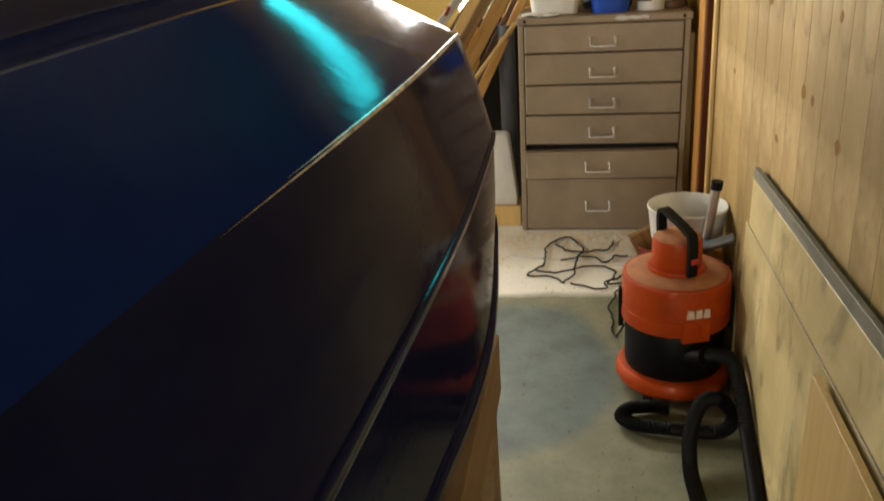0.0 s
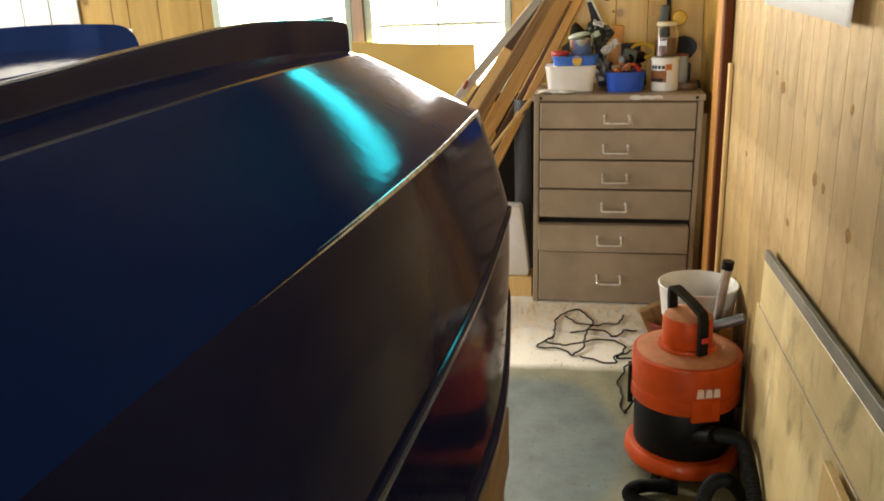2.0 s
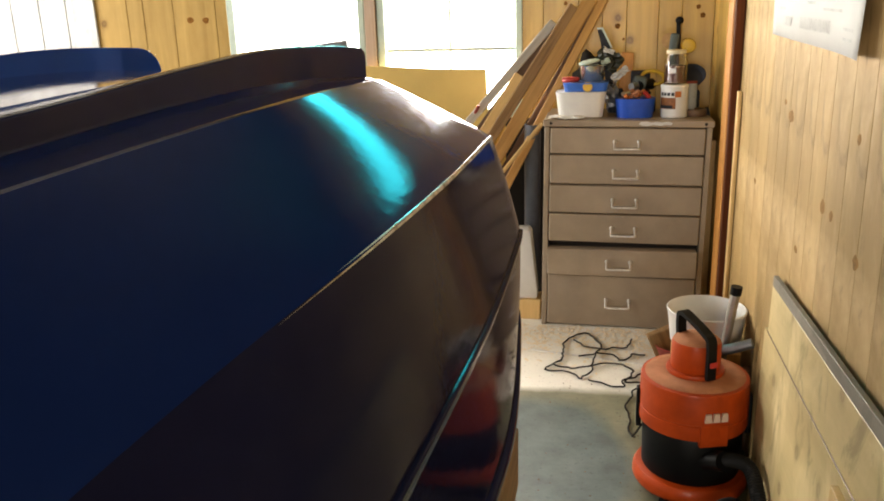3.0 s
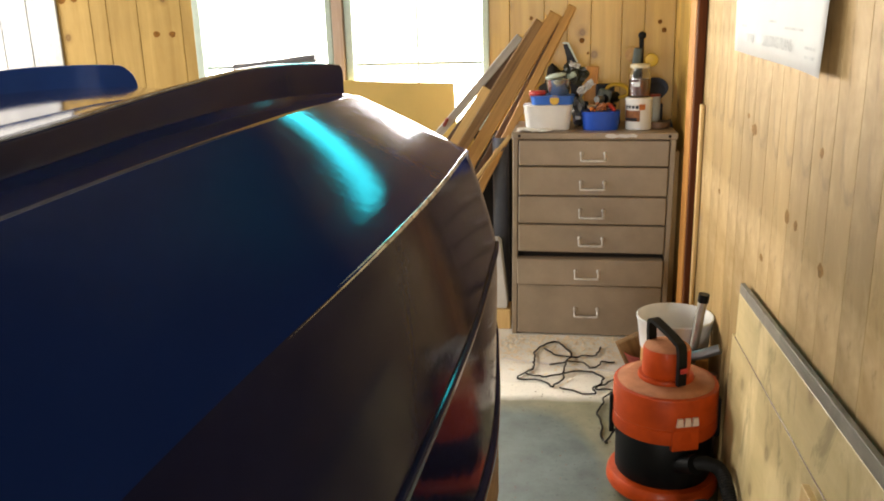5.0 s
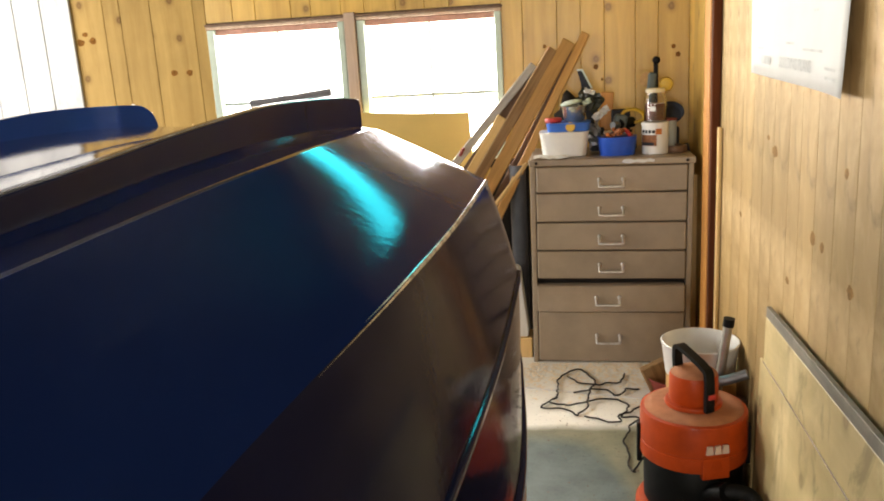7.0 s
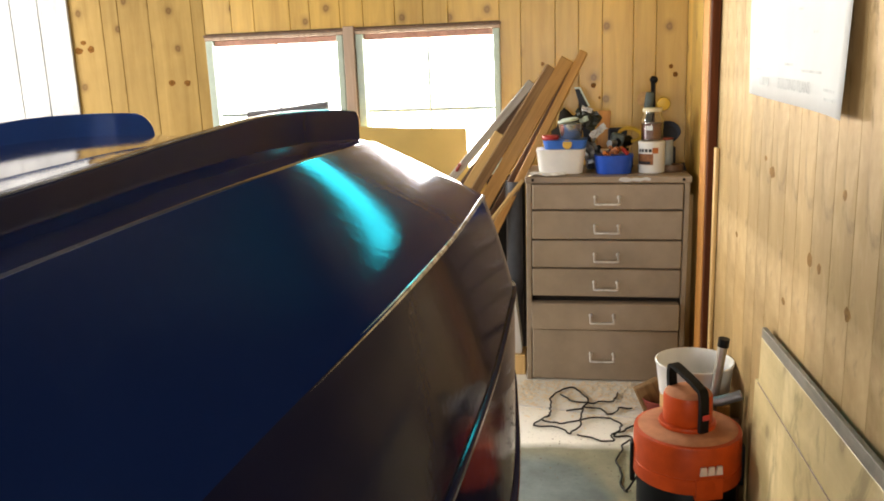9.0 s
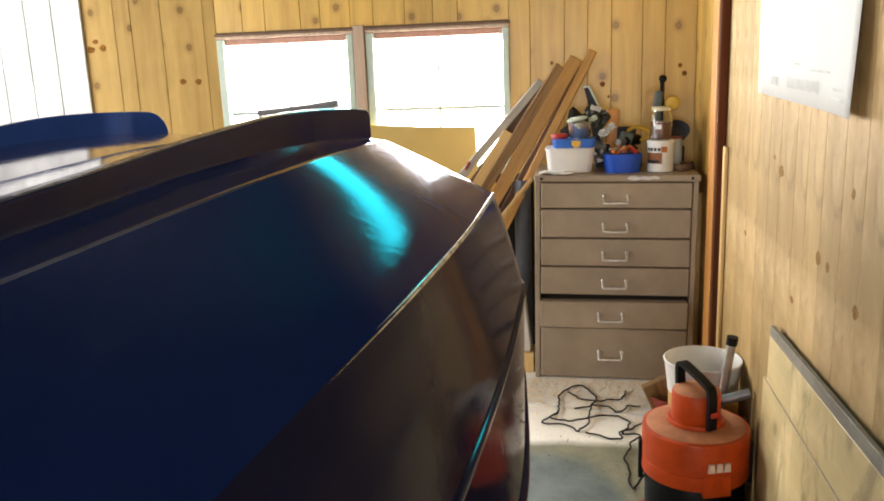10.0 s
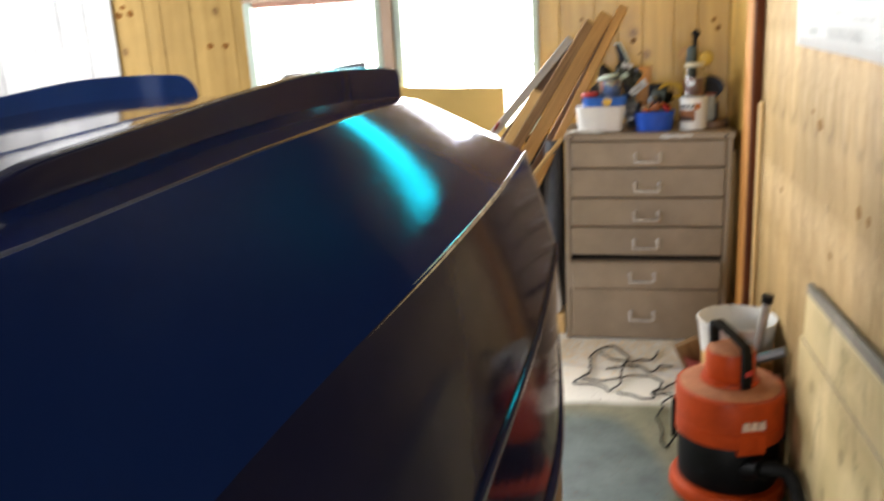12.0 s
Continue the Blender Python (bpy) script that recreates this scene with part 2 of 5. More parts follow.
M_INK = plain("faded_grey_ink", (0.572, 0.57, 0.56), 0.8)
M_BLUE = plain("bright_blue_plastic", (0.012, 0.08, 0.5), 0.35, 0.0, 0.15)
M_RED = plain("red_plastic", (0.45, 0.025, 0.02), 0.4)
M_YELLOW = plain("yellow_plastic", (0.7, 0.42, 0.02), 0.4)
M_GREENP = plain("pale_green_paint", (0.52, 0.62, 0.54), 0.55, 0.0, 0.12, 25.0)
M_BAR = plain("grey_green_bar_paint", (0.42, 0.48, 0.46), 0.6)
M_BLUE_L = plain("light_blue_plastic", (0.04, 0.15, 0.55), 0.3, 0.0, 0.15)
M_REDPAINT = plain("flaking_red_brown_paint", (0.56, 0.30, 0.23), 0.6, 0.0, 0.3, 25.0)
M_GREY = plain("grey_metal", (0.3, 0.31, 0.32), 0.4, 0.8)
M_GREYEDGE = wood("grey_painted_batten", (0.145, 0.125, 0.094), (0.265, 0.228, 0.172), (20, 1, 20), 0.6, 0.0, 0.05, 0.0, 0.4, 0.4)
M_CARD = plain("yellow_cardboard", (0.62, 0.43, 0.13), 0.7, 0.0, 0.1, 6.0)
M_BROWN = plain("brown_liquid", (0.13, 0.020, 0.007), 0.3)
M_SILVER = plain("scuffed_silver", (0.74, 0.72, 0.66), 0.22, 0.9, 0.2, 30.0)
M_CREAM = plain("cream_plastic", (0.74, 0.66, 0.46), 0.5)
M_MULL = wood("sun_bleached_post", (0.40, 0.27, 0.19), (0.62, 0.47, 0.36), (16, 16, 0.9), 0.6)
M_BOWL = plain("dusty_dark_red_plastic", (0.26, 0.028, 0.018), 0.5)
M_PRINT = plain("brown_printed_picture", (0.36, 0.13, 0.04), 0.6, 0.0, 0.5, 60.0)
M_LABEL = plain("orange_label", (0.55, 0.16, 0.03), 0.6)
M_SHAVE = plain("pine_shavings", (0.92, 0.80, 0.6), 0.9, 0.0, 0.1)
M_CORD = plain("black_cable", (0.012, 0.011, 0.011), 0.5)
M_CLOTH = plain("faded_grey_cloth", (0.13, 0.125, 0.135), 0.9, 0.0, 0.3)
M_DKGREY = plain("dark_grey_cloth", (0.04, 0.042, 0.05), 0.8)
for dull in (M_BLACK, M_RUBBER, M_CORD, M_STEEL_D, M_POST_D, M_PINE_DIM, M_PINE_R, M_PAPER, M_INK, M_DKGREY, M_ORANGE, M_DUST):
    dull.node_tree.nodes["Principled BSDF"].inputs["Specular IOR Level"].default_value = 0.15
M_PIPE = plain("blue_grey_pipe_paint", (0.10, 0.11, 0.135), 0.4)
M_WRAP = plain("dark_olive_wrapper", (0.045, 0.05, 0.035), 0.3, 0.0, 0.5, 30.0)
M_PALEGREY = plain("pale_blue_grey_paint", (0.42, 0.46, 0.46), 0.5)
M_ALU = plain("brushed_aluminium", (0.55, 0.53, 0.5), 0.35, 0.9)


def concrete():
    m, n, l, b = mat("stained_concrete")
    mp = coords(n, l, (1, 1, 1), False)
    a = noise_tex(n, l, mp, 7.0, 6, 0.65)
    f = noise_tex(n, l, mp, 60.0, 4, 0.7)
    # Base and blue patch colours are lowered for the boat's shade.
    base = ramp(n, [(0.3, (0.15, 0.147, 0.092)), (0.7, (0.25, 0.245, 0.158))])
    l.new(a.outputs[0], base.inputs[0])
    # worn grey-blue paint patch with a curved edge
    sep = n.new("ShaderNodeSeparateXYZ")
    wob = noise_tex(n, l, mp, 2.6, 4, 0.5)
    vm = n.new("ShaderNodeVectorMath")
    vm.operation = "MULTIPLY_ADD"
    l.new(wob.outputs[1], vm.inputs[0])
    vm.inputs[1].default_value = (0.16, 0.16, 0)
    l.new(mp.outputs[0], vm.inputs[2])
    sc = n.new("ShaderNodeVectorMath")
    sc.operation = "MULTIPLY"
    l.new(vm.outputs[0], sc.inputs[0])
    sc.inputs[1].default_value = (1.5, 1.0, 0.0)
    sub = n.new("ShaderNodeVectorMath")
    sub.operation = "DISTANCE"
    l.new(sc.outputs[0], sub.inputs[0])
    sub.inputs[1].default_value = (0.26, -1.19, 0.0)
    patch = ramp(n, [(0.40, (1, 1, 1)), (0.49, (0, 0, 0))])
    half = n.new("ShaderNodeMath")
    half.operation = "MULTIPLY"
    half.inputs[1].default_value = 0.93
    l.new(sub.outputs["Value"], half.inputs[0])
    l.new(half.outputs[0], patch.inputs[0])
    blue = ramp(n, [(0.35, (0.075, 0.098, 0.092)), (0.7, (0.14, 0.176, 0.165))])
    l.new(a.outputs[0], blue.inputs[0])
    l.new(vm.outputs[0], sep.inputs[0])
    pale = ramp(n, [(0.47, (0, 0, 0)), (0.53, (1, 1, 1))])
    off = n.new("ShaderNodeMath")
    off.operation = "ADD"
    off.inputs[1].default_value = 1.12
    l.new(sep.outputs[1], off.inputs[0])
    l.new(off.outputs[0], pale.inputs[0])
    c1 = mix(n, l, pale, base, (0.86, 0.84, 0.76))
    c2 = mix(n, l, patch, c1, blue)
    sp = ramp(n, [(0.30, (0.55, 0.55, 0.55)), (0.42, (1, 1, 1))])
    l.new(f.outputs[0], sp.inputs[0])
    c3 = mix(n, l, 1.0, c2, sp, "MULTIPLY")
    l.new(c3.outputs[2], b.inputs["Base Color"])
    setp(b, rough=0.6)
    bump(n, l, b, f, 0.2, 0.003)
    return m


M_KNOT = plain("dark_pine_knot", (0.27, 0.115, 0.024), 0.9, 0.0, 0.5, 90.0)
M_KNOT_R = plain("brown_pine_knot", (0.29, 0.155, 0.045), 0.9, 0.0, 0.5, 90.0)
for dull in (M_KNOT, M_KNOT_R):
    dull.node_tree.nodes["Principled BSDF"].inputs["Specular IOR Level"].default_value = 0.1
M_FLOOR = concrete()


def glass():
    m, n, l, b = mat("window_glass")
    setp(b, rough=0.02, trans=1.0, ior=1.45)
    b.inputs["Base Color"].default_value = (0.97, 0.98, 0.97, 1)
    return m


M_GLASS = glass()
M_JAR = glass()
M_JAR.name = "jar_glass"


def outside():
    m, n, l, b = mat("grass_and_earth")
    mp = coords(n, l, (1, 1, 1), False)
    a = noise_tex(n, l, mp, 1.5, 6)
    r = ramp(n, [(0.3, (0.05, 0.07, 0.02)), (0.7, (0.12, 0.13, 0.05))])
    l.new(a.outputs[0], r.inputs[0])
    l.new(r.outputs[0], b.inputs["Base Color"])
    setp(b, rough=0.9)
    return m


M_GROUND = outside()


# ---- mesh helpers ----
def box(x0, x1, y0, y1, z0, z1, bev=0.0, bm=None, seg=1):
    made = bm or bmesh.new()
    v = [made.verts.new((x, y, z)) for x in (x0, x1) for y in (y0, y1) for z in (z0, z1)]
    fs = [made.faces.new([v[i] for i in q]) for q in
          ((0, 1, 3, 2), (4, 6, 7, 5), (0, 4, 5, 1), (2, 3, 7, 6), (0, 2, 6, 4), (1, 5, 7, 3))]
    if bev:
        es = list({e for f in fs for e in f.edges})
        bmesh.ops.bevel(made, geom=es, offset=bev, segments=seg, affect="EDGES", profile=0.5)
    return made


def lathe(profile, n=32, bm=None, cap=True, at=(0, 0, 0)):
    """Turn (radius, z) pairs round the z axis."""
    made = bm or bmesh.new()
    rings = []
    for r, z in profile:
        rings.append([made.verts.new((at[0] + r * math.cos(2 * math.pi * i / n), at[1] + r * math.sin(2 * math.pi * i / n), at[2] + z)) for i in range(n)])
    for a, c in zip(rings, rings[1:]):
        for i in range(n):
            made.faces.new((a[i], a[(i + 1) % n], c[(i + 1) % n], c[i]))
    if cap:
        made.faces.new(rings[0][::-1])
        made.faces.new(rings[-1])
    return made


def spline(pts, steps=8):
    pts = [Vector(p) for p in pts]
    ext = [pts[0] * 2 - pts[1], *pts, pts[-1] * 2 - pts[-2]]
    out = []
    for a, b, c, d in zip(ext, ext[1:], ext[2:], ext[3:]):
        for k in range(steps):
            t = k / steps
            out.append(0.5 * ((2 * b) + (c - a) * t + (2 * a - 5 * b + 4 * c - d) * t * t + (3 * b - a - 3 * c + d) * t ** 3))
    out.append(pts[-1])
    return out


def tube(pts, r, n=8, bm=None, rib=0.0):
    """Sweep a ring along points; rib makes the radius alternate as on a corrugated hose."""
    made = bm or bmesh.new()
    rings = []
    up = Vector((0.13, 0.21, 0.97))
    for i, p in enumerate(pts):
        d = (pts[min(i + 1, len(pts) - 1)] - pts[max(i - 1, 0)]).normalized()
        s = d.cross(up)
        s = s.normalized() if s.length > 1e-4 else Vector((1, 0, 0))
        u = s.cross(d)
        rr = r * (1 - rib * (i % 2))
        rings.append([made.verts.new(p + rr * (math.cos(2 * math.pi * k / n) * s + math.sin(2 * math.pi * k / n) * u)) for k in range(n)])
    for a, b in zip(rings, rings[1:]):
        for k in range(n):
            made.faces.new((a[k], a[(k + 1) % n], b[(k + 1) % n], b[k]))
    made.faces.new(rings[0][::-1])
    made.faces.new(rings[-1])
    return made


def prism(outline, axis, a, b, bev=0.0):
    """Extrude a closed 2D outline along axis from a to b."""
    made = bmesh.new()
    def place(u, v, w):
        return {"x": (w, u, v), "y": (u, w, v), "z": (u, v, w)}[axis]
    lo = [made.verts.new(place(u, v, a)) for u, v in outline]
    hi = [made.verts.new(place(u, v, b)) for u, v in outline]
    k = len(outline)
    made.faces.new(lo)
    made.faces.new(hi[::-1])
    for i in range(k):
        made.faces.new((lo[i], hi[i], hi[(i + 1) % k], lo[(i + 1) % k]))
    bmesh.ops.recalc_face_normals(made, faces=made.faces)
    if bev:
        bmesh.ops.bevel(made, geom=list(made.edges), offset=bev, segments=2, affect="EDGES", profile=0.5)
    return made


def mesh_of(name, bm, material, smooth=None):
    bmesh.ops.recalc_face_normals(bm, faces=bm.faces)
    if all(e.is_manifold for e in bm.edges) and bm.calc_volume(signed=True) < 0:
        bmesh.ops.reverse_faces(bm, faces=bm.faces)
    me = bpy.data.meshes.new(name)
    bm.to_mesh(me)
    bm.free()
    me.materials.append(material)
    if smooth:
        me.shade_smooth()
        me.set_sharp_from_angle(angle=radians(smooth))
    return me


def part(name, bm, material, parent=None, label="", smooth=None, at=None):
    ob = new(name, mesh_of(name, bm, material, smooth))
    ob.parent = parent
    if at is not None:
        ob.matrix_basis = at
    if label:
        tagged(ob, label)
    return ob


def thing(name, label, category, at=None, group="", kind=""):
    ob = new(name)
    ob.empty_display_size = 0.1
    ob.matrix_basis = at if at is not None else pose(0, 0, 0)
    return tagged(ob, label, category, group, kind)


def solid(name, bm, material, label, category, smooth=None, at=None, group="", kind=""):
    return tagged(part(name, bm, material, None, "", smooth, at), label, category, group, kind)


# ---- setting ----
FAR, RIGHT, LEFT, NEAR, TOP = 0.55, 0.80, -3.60, -7.0, 2.75
WIN = [(-1.725, -0.965), (-0.885, -0.135)]
WZ0, WZ1 = 0.96, 1.70
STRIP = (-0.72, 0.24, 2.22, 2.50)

solid("ground", box(-60, 60, -60, 60, -0.35, -0.16), M_GROUND, "rough grass and earth outside the shed", "ground", kind="structure")
solid("floor", box(LEFT - 0.15, RIGHT + 0.15, NEAR - 0.15, FAR + 0.2, -0.12, 0.0), M_FLOOR,
      "concrete floor with worn grey-blue paint and dust", "floor", kind="structure")
# Unseen roof, coloured near black to keep the hull's reflections dark.
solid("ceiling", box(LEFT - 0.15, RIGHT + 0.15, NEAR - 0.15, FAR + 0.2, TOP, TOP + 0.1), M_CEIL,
      "unseen near-black roof boards over the shed", "ceiling", kind="structure")


def holed_wall(name, axis, face, back, lo, hi, holes, material, label, strip=None):
    """A wall along x or y with rectangular holes (a, b, z0, z1), pieced round them."""
    bm = bmesh.new()
    def add(a, b, z0, z1):
        if b - a > 1e-4 and z1 - z0 > 1e-4:
            p, q = min(face, back), max(face, back)
            box(a, b, p, q, z0, z1, bm=bm) if axis == "x" else box(p, q, a, b, z0, z1, bm=bm)
    edge, top = lo, strip[2] if strip else TOP
    for a, b, z0, z1 in holes:
        add(edge, a, 0, top)
        add(a, b, 0, z0)
        add(a, b, z1, top)
        edge = b
    add(edge, hi, 0, top)
    if strip:
        add(lo, strip[0], strip[2], TOP)
        add(strip[0], strip[1], strip[3], TOP)
        add(strip[1], hi, strip[2], TOP)
    return solid(name, bm, material, label, "wall", kind="structure")


wall_far = holed_wall("wall_north", "x", FAR + 0.018, FAR + 0.12, LEFT - 0.12, RIGHT + 0.12, [(a, b, WZ0, WZ1) for a, b in WIN], M_PLANK_D,
                      "knotty pine boarded wall with two small windows", STRIP)
wall_right = holed_wall("wall_east", "y", RIGHT + 0.016, RIGHT + 0.12, NEAR, FAR + 0.018, [], M_PINE_R, "pale pine boarded wall with vertical grooves")
# Unseen wall; its openings are placed to let the side fill in.
holed_wall("wall_west", "y", LEFT, LEFT - 0.12, NEAR, FAR + 0.018, [(-4.6, -2.4, 0.95, 2.35), (-0.90, 0.10, 0.95, 2.35)], M_WHITEBOARD,
                       "unseen white boarded wall with two openings added for light")
# Unseen wall, opened only so the front fill can enter.
holed_wall("wall_south", "x", NEAR, NEAR - 0.12, LEFT - 0.12, RIGHT + 0.12, [(-1.5, 0.6, 0.02, 2.15)], M_PINE,
                       "unseen shed wall with a doorway added for fill light")


def window(name, x0, x1):
    """Painted casement with four panes; the upper ones taller."""
    w = thing(name, "pale green painted casement window with white daylight behind", "window", kind="structure")
    y0, y1 = FAR - 0.012, FAR + 0.09
    part("jamb", box(x0 - 0.005, x0 + 0.036, y0, y1, WZ0, WZ1 - 0.0125, 0.004), M_GREENP, w)
    part("jamb", box(x1 - 0.030, x1 + 0.005, y0, y1, WZ0, WZ1 - 0.0125, 0.004), M_GREENP, w)
    part("head", box(x0 - 0.012, x1 + 0.012, y0 - 0.006, y1, WZ1 + 0.006, WZ1 + 0.018, 0.002), M_PLANK_D, w, "thin dark head trim")
    part("frame_head", box(x0 - 0.008, x1 + 0.008, y0, y1, WZ1 - 0.012, WZ1 + 0.0055, 0.003), M_MULL, w, "bleached frame head")
    part("top_rail", box(x0 + 0.037, x1 - 0.031, y0 + 0.02, y1 - 0.03, WZ1 - 0.044, WZ1 - 0.013, 0.004), M_REDPAINT, w, "flaking red-brown rail")
    part("window_sill", box(x0 - 0.01, x1 + 0.01, y0 - 0.03, y1, WZ0 - 0.02, WZ0 + 0.025, 0.005), M_GREENP, w)
    xm, zm = (x0 + x1) / 2, 1.285
    part("glazing_bar", box(xm - 0.006, xm + 0.006, y0 + 0.035, y1 - 0.03, WZ0 + 0.026, WZ1 - 0.045, 0.003), M_BAR, w)
    part("glazing_bar", box(x0 + 0.037, x1 - 0.031, y0 + 0.037, y1 - 0.032, zm - 0.009, zm + 0.009, 0.003), M_BAR, w)
    for a, b in ((x0 + 0.037, xm - 0.0065), (xm + 0.0065, x1 - 0.031)):
        for c, d in ((WZ0 + 0.026, zm - 0.0095), (zm + 0.0095, WZ1 - 0.045)):
            g = part("pane", box(a, b, y0 + 0.058, y0 + 0.062, c, d), M_GLASS, w)
            g.visible_shadow = False
    return w


for i, (a, b) in enumerate(WIN):
    window("window_%d" % (i + 1), a, b)
solid("mullion", box(-0.955, -0.895, FAR - 0.02, FAR + 0.09, WZ0, WZ1 + 0.03, 0.004), M_MULL, "brown weathered post between the windows", "trim", kind="structure")

# Frame round the out-of-view slot made for the teal lamp.
cl_w = thing("window_3", "frame of an added slot for the teal highlight lamp", "window", kind="structure")
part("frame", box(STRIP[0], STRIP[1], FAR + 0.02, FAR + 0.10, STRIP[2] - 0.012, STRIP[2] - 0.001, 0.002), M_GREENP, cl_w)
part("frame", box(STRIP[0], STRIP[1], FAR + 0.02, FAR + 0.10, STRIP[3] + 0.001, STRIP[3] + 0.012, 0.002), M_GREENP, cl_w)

# white panel at the left of the far wall
wp = thing("sliding_door", "weathered white boarded door against the pine wall", "door", kind="structure")
edges = [-3.59, -3.3, -3.05, -2.87, -2.70, -2.52]
for a, b in zip(edges, edges[1:]):
    part("board", box(a + 0.002, b - 0.002, FAR - 0.014, FAR - 0.001, 0.02, 2.7, 0.003), M_WHITEBOARD, wp)


# ---- boat ----
XC = -0.62


def along(table, y):
    """Straight interpolation in rows of y (falling) and values."""
    k = max(0, min(len(table) - 2, sum(1 for q in table if q[0] > y) - 1))
    f = max(0.0, min(1.0, (y - table[k][0]) / (table[k + 1][0] - table[k][0])))
    return [a + (b - a) * f for a, b in zip(table[k][1:], table[k + 1][1:])]


# width and rise of the flat outside each bilge keel
FLAT = [(y, w, 0.20 * w) for y, w in ((-1.62, 0.030), (-1.95, 0.082), (-2.30, 0.100), (-2.60, 0.098), (-2.85, 0.085), (-3.10, 0.080), (-4.80, 0.06), (-5.40, 0.004))]
#        y      c2x    c2z    c1x    c1z    c3x    c3z    shx    shz
ST = [(-1.62, -0.268, 1.3075, 0.022, 1.1595, 0.097, 0.905, 0.088, 0.665),
      (-2.20, -0.245, 1.322, 0.0295, 1.1674, 0.100, 0.890, 0.133, 0.610),
      (-2.70, -0.2743, 1.3105, 0.0136, 1.1697, 0.085, 0.898, 0.095, 0.600),
      (-3.20, -0.2815, 1.298, -0.0248, 1.1607, 0.055, 0.900, 0.030, 0.600),
      (-4.00, -0.3434, 1.2645, -0.0873, 1.1225, -0.040, 0.890, -0.090, 0.590),
      (-4.80, -0.480, 1.200, -0.330, 1.070, -0.280, 0.870, -0.330, 0.570),
      (-5.40, -0.615, 1.090, -0.600, 0.980, -0.590, 0.820, -0.600, 0.550)]


def station(y):
    """Hull section at y by a smooth curve through the stations."""
    ys = [s[0] for s in ST]
    i = max(0, min(len(ST) - 2, sum(1 for v in ys if v > y) - 1))
    p = [ST[max(0, i - 1)], ST[i], ST[i + 1], ST[min(len(ST) - 1, i + 2)]]
    t = (y - p[1][0]) / (p[2][0] - p[1][0])
    out = []
    for k in range(1, 9):
        a, b, c, d = (q[k] for q in p)
        m0 = (c - a) / (p[2][0] - p[0][0]) * (p[2][0] - p[1][0]) if p[2][0] != p[0][0] else 0
        m1 = (d - b) / (p[3][0] - p[1][0]) * (p[2][0] - p[1][0]) if p[3][0] != p[1][0] else 0
        out.append((2 * t ** 3 - 3 * t * t + 1) * b + (t ** 3 - 2 * t * t + t) * m0 + (3 * t * t - 2 * t ** 3) * c + (t ** 3 - t * t) * m1)
    return out


YS = [-1.62 - 0.01 * i for i in range(12)] + [-1.74 - 0.02 * i for i in range(9)] + [-1.92 - 0.06 * i for i in range(59)]


def end_drop(y):
    """How far the panels round in towards the transom."""
    f = max(0.0, (y + 1.72) / 0.10)
    return 0.005 * f * f


def flat_rise(f):
    """Height of the flat above the chine, per metre of width: hollow by the keel, nearly level, then rolling over into the bilge."""
    def slope(u):
        k = max(0.0, min(1.0, (u - 0.1) / 0.5))
        return 0.03 + 0.40 * (1 - k * k * (3 - 2 * k)) + 0.6 * (max(0.0, u - 0.86) / 0.14) ** 2
    return sum(slope(f + (1 - f) * (i + 0.5) / 24) for i in range(24)) * (1 - f) / 24


def hull_panel(kind, side):
    bm = bmesh.new()
    rows = []
    for y in YS:
        c2x, c2z, c1x, c1z, c3x, c3z, sx, sz = station(y)
        w, up = along(FLAT, y)
        knee, keel = (c2x - w, c2z + up), (XC, c2z + up)
        a, b = {"bottom": (keel, knee), "flat": (knee, (c2x, c2z)), "bilge": ((c2x, c2z), (c1x, c1z)), "upper": ((c1x, c1z), (c3x, c3z)), "lower": ((c3x, c3z), (sx, sz))}[kind]
        row = []
        n = 20 if kind in ("flat", "bottom") else 6
        for k in range(n + 1):
            f = k / n
            bulge = 0.004 * 4 * f * (1 - f) * (0.2 if kind == "bottom" else 0 if kind == "flat" else 1)
            x, z = a[0] + (b[0] - a[0]) * f, a[1] + (b[1] - a[1]) * f
            if kind == "bottom":
                z += (0.010 * (1 - f * f) if side > 0 else 0.010 + 0.018 * f) * max(0.0, min(1.0, (y + 5.4) / 1.2))
            if kind == "flat":
                z = c2z + w * flat_rise(f)
            nx, nz = -(b[1] - a[1]), b[0] - a[0]
            ln = math.hypot(nx, nz) or 1
            bulge -= end_drop(y)
            x, z = x + nx / ln * bulge, z + nz / ln * bulge
            row.append(bm.verts.new((x if side > 0 else 2 * XC - x, y, z)))
        rows.append(row)
    for r0, r1 in zip(rows, rows[1:]):
        for k in range(len(r0) - 1):
            bm.faces.new((r0[k], r0[k + 1], r1[k + 1], r1[k]))
    return bm


def bead(get, r, side, worn, n=14):
    """A rounded edge along a hull line: the stretch by the transom painted pale as a highlight, or the rest."""
    pts = []
    for y in [v for v in YS if (v > -3.05 if worn else v < -3.0)]:
        x, z = get(station(y))
        sink = 0.0012 * max(0.0, -1.75 - y)
        x, z = x - 0.5 * end_drop(y) - 0.7 * sink, z - 0.8 * end_drop(y) - 0.7 * sink
        pts.append(Vector((x if side > 0 else 2 * XC - x, y, z)))
    return tube(pts, r, n)


def moulding(get, prof, side):
    """Sweep an open profile of (out, up) offsets along a hull line."""
    bm = bmesh.new()
    rows = []
    for y in YS:
        x, z = get(station(y))
        row = []
        for u, v in prof:
            xx = x + u - end_drop(y)
            row.append(bm.verts.new((xx if side > 0 else 2 * XC - xx, y, z + v)))
        rows.append(row)
    for a, b in zip(rows, rows[1:]):
        for k in range(len(prof) - 1):
            bm.faces.new((a[k], a[k + 1], b[k + 1], b[k]))
    bm.faces.new(rows[0])
    bm.faces.new(rows[-1][::-1])
    return bm


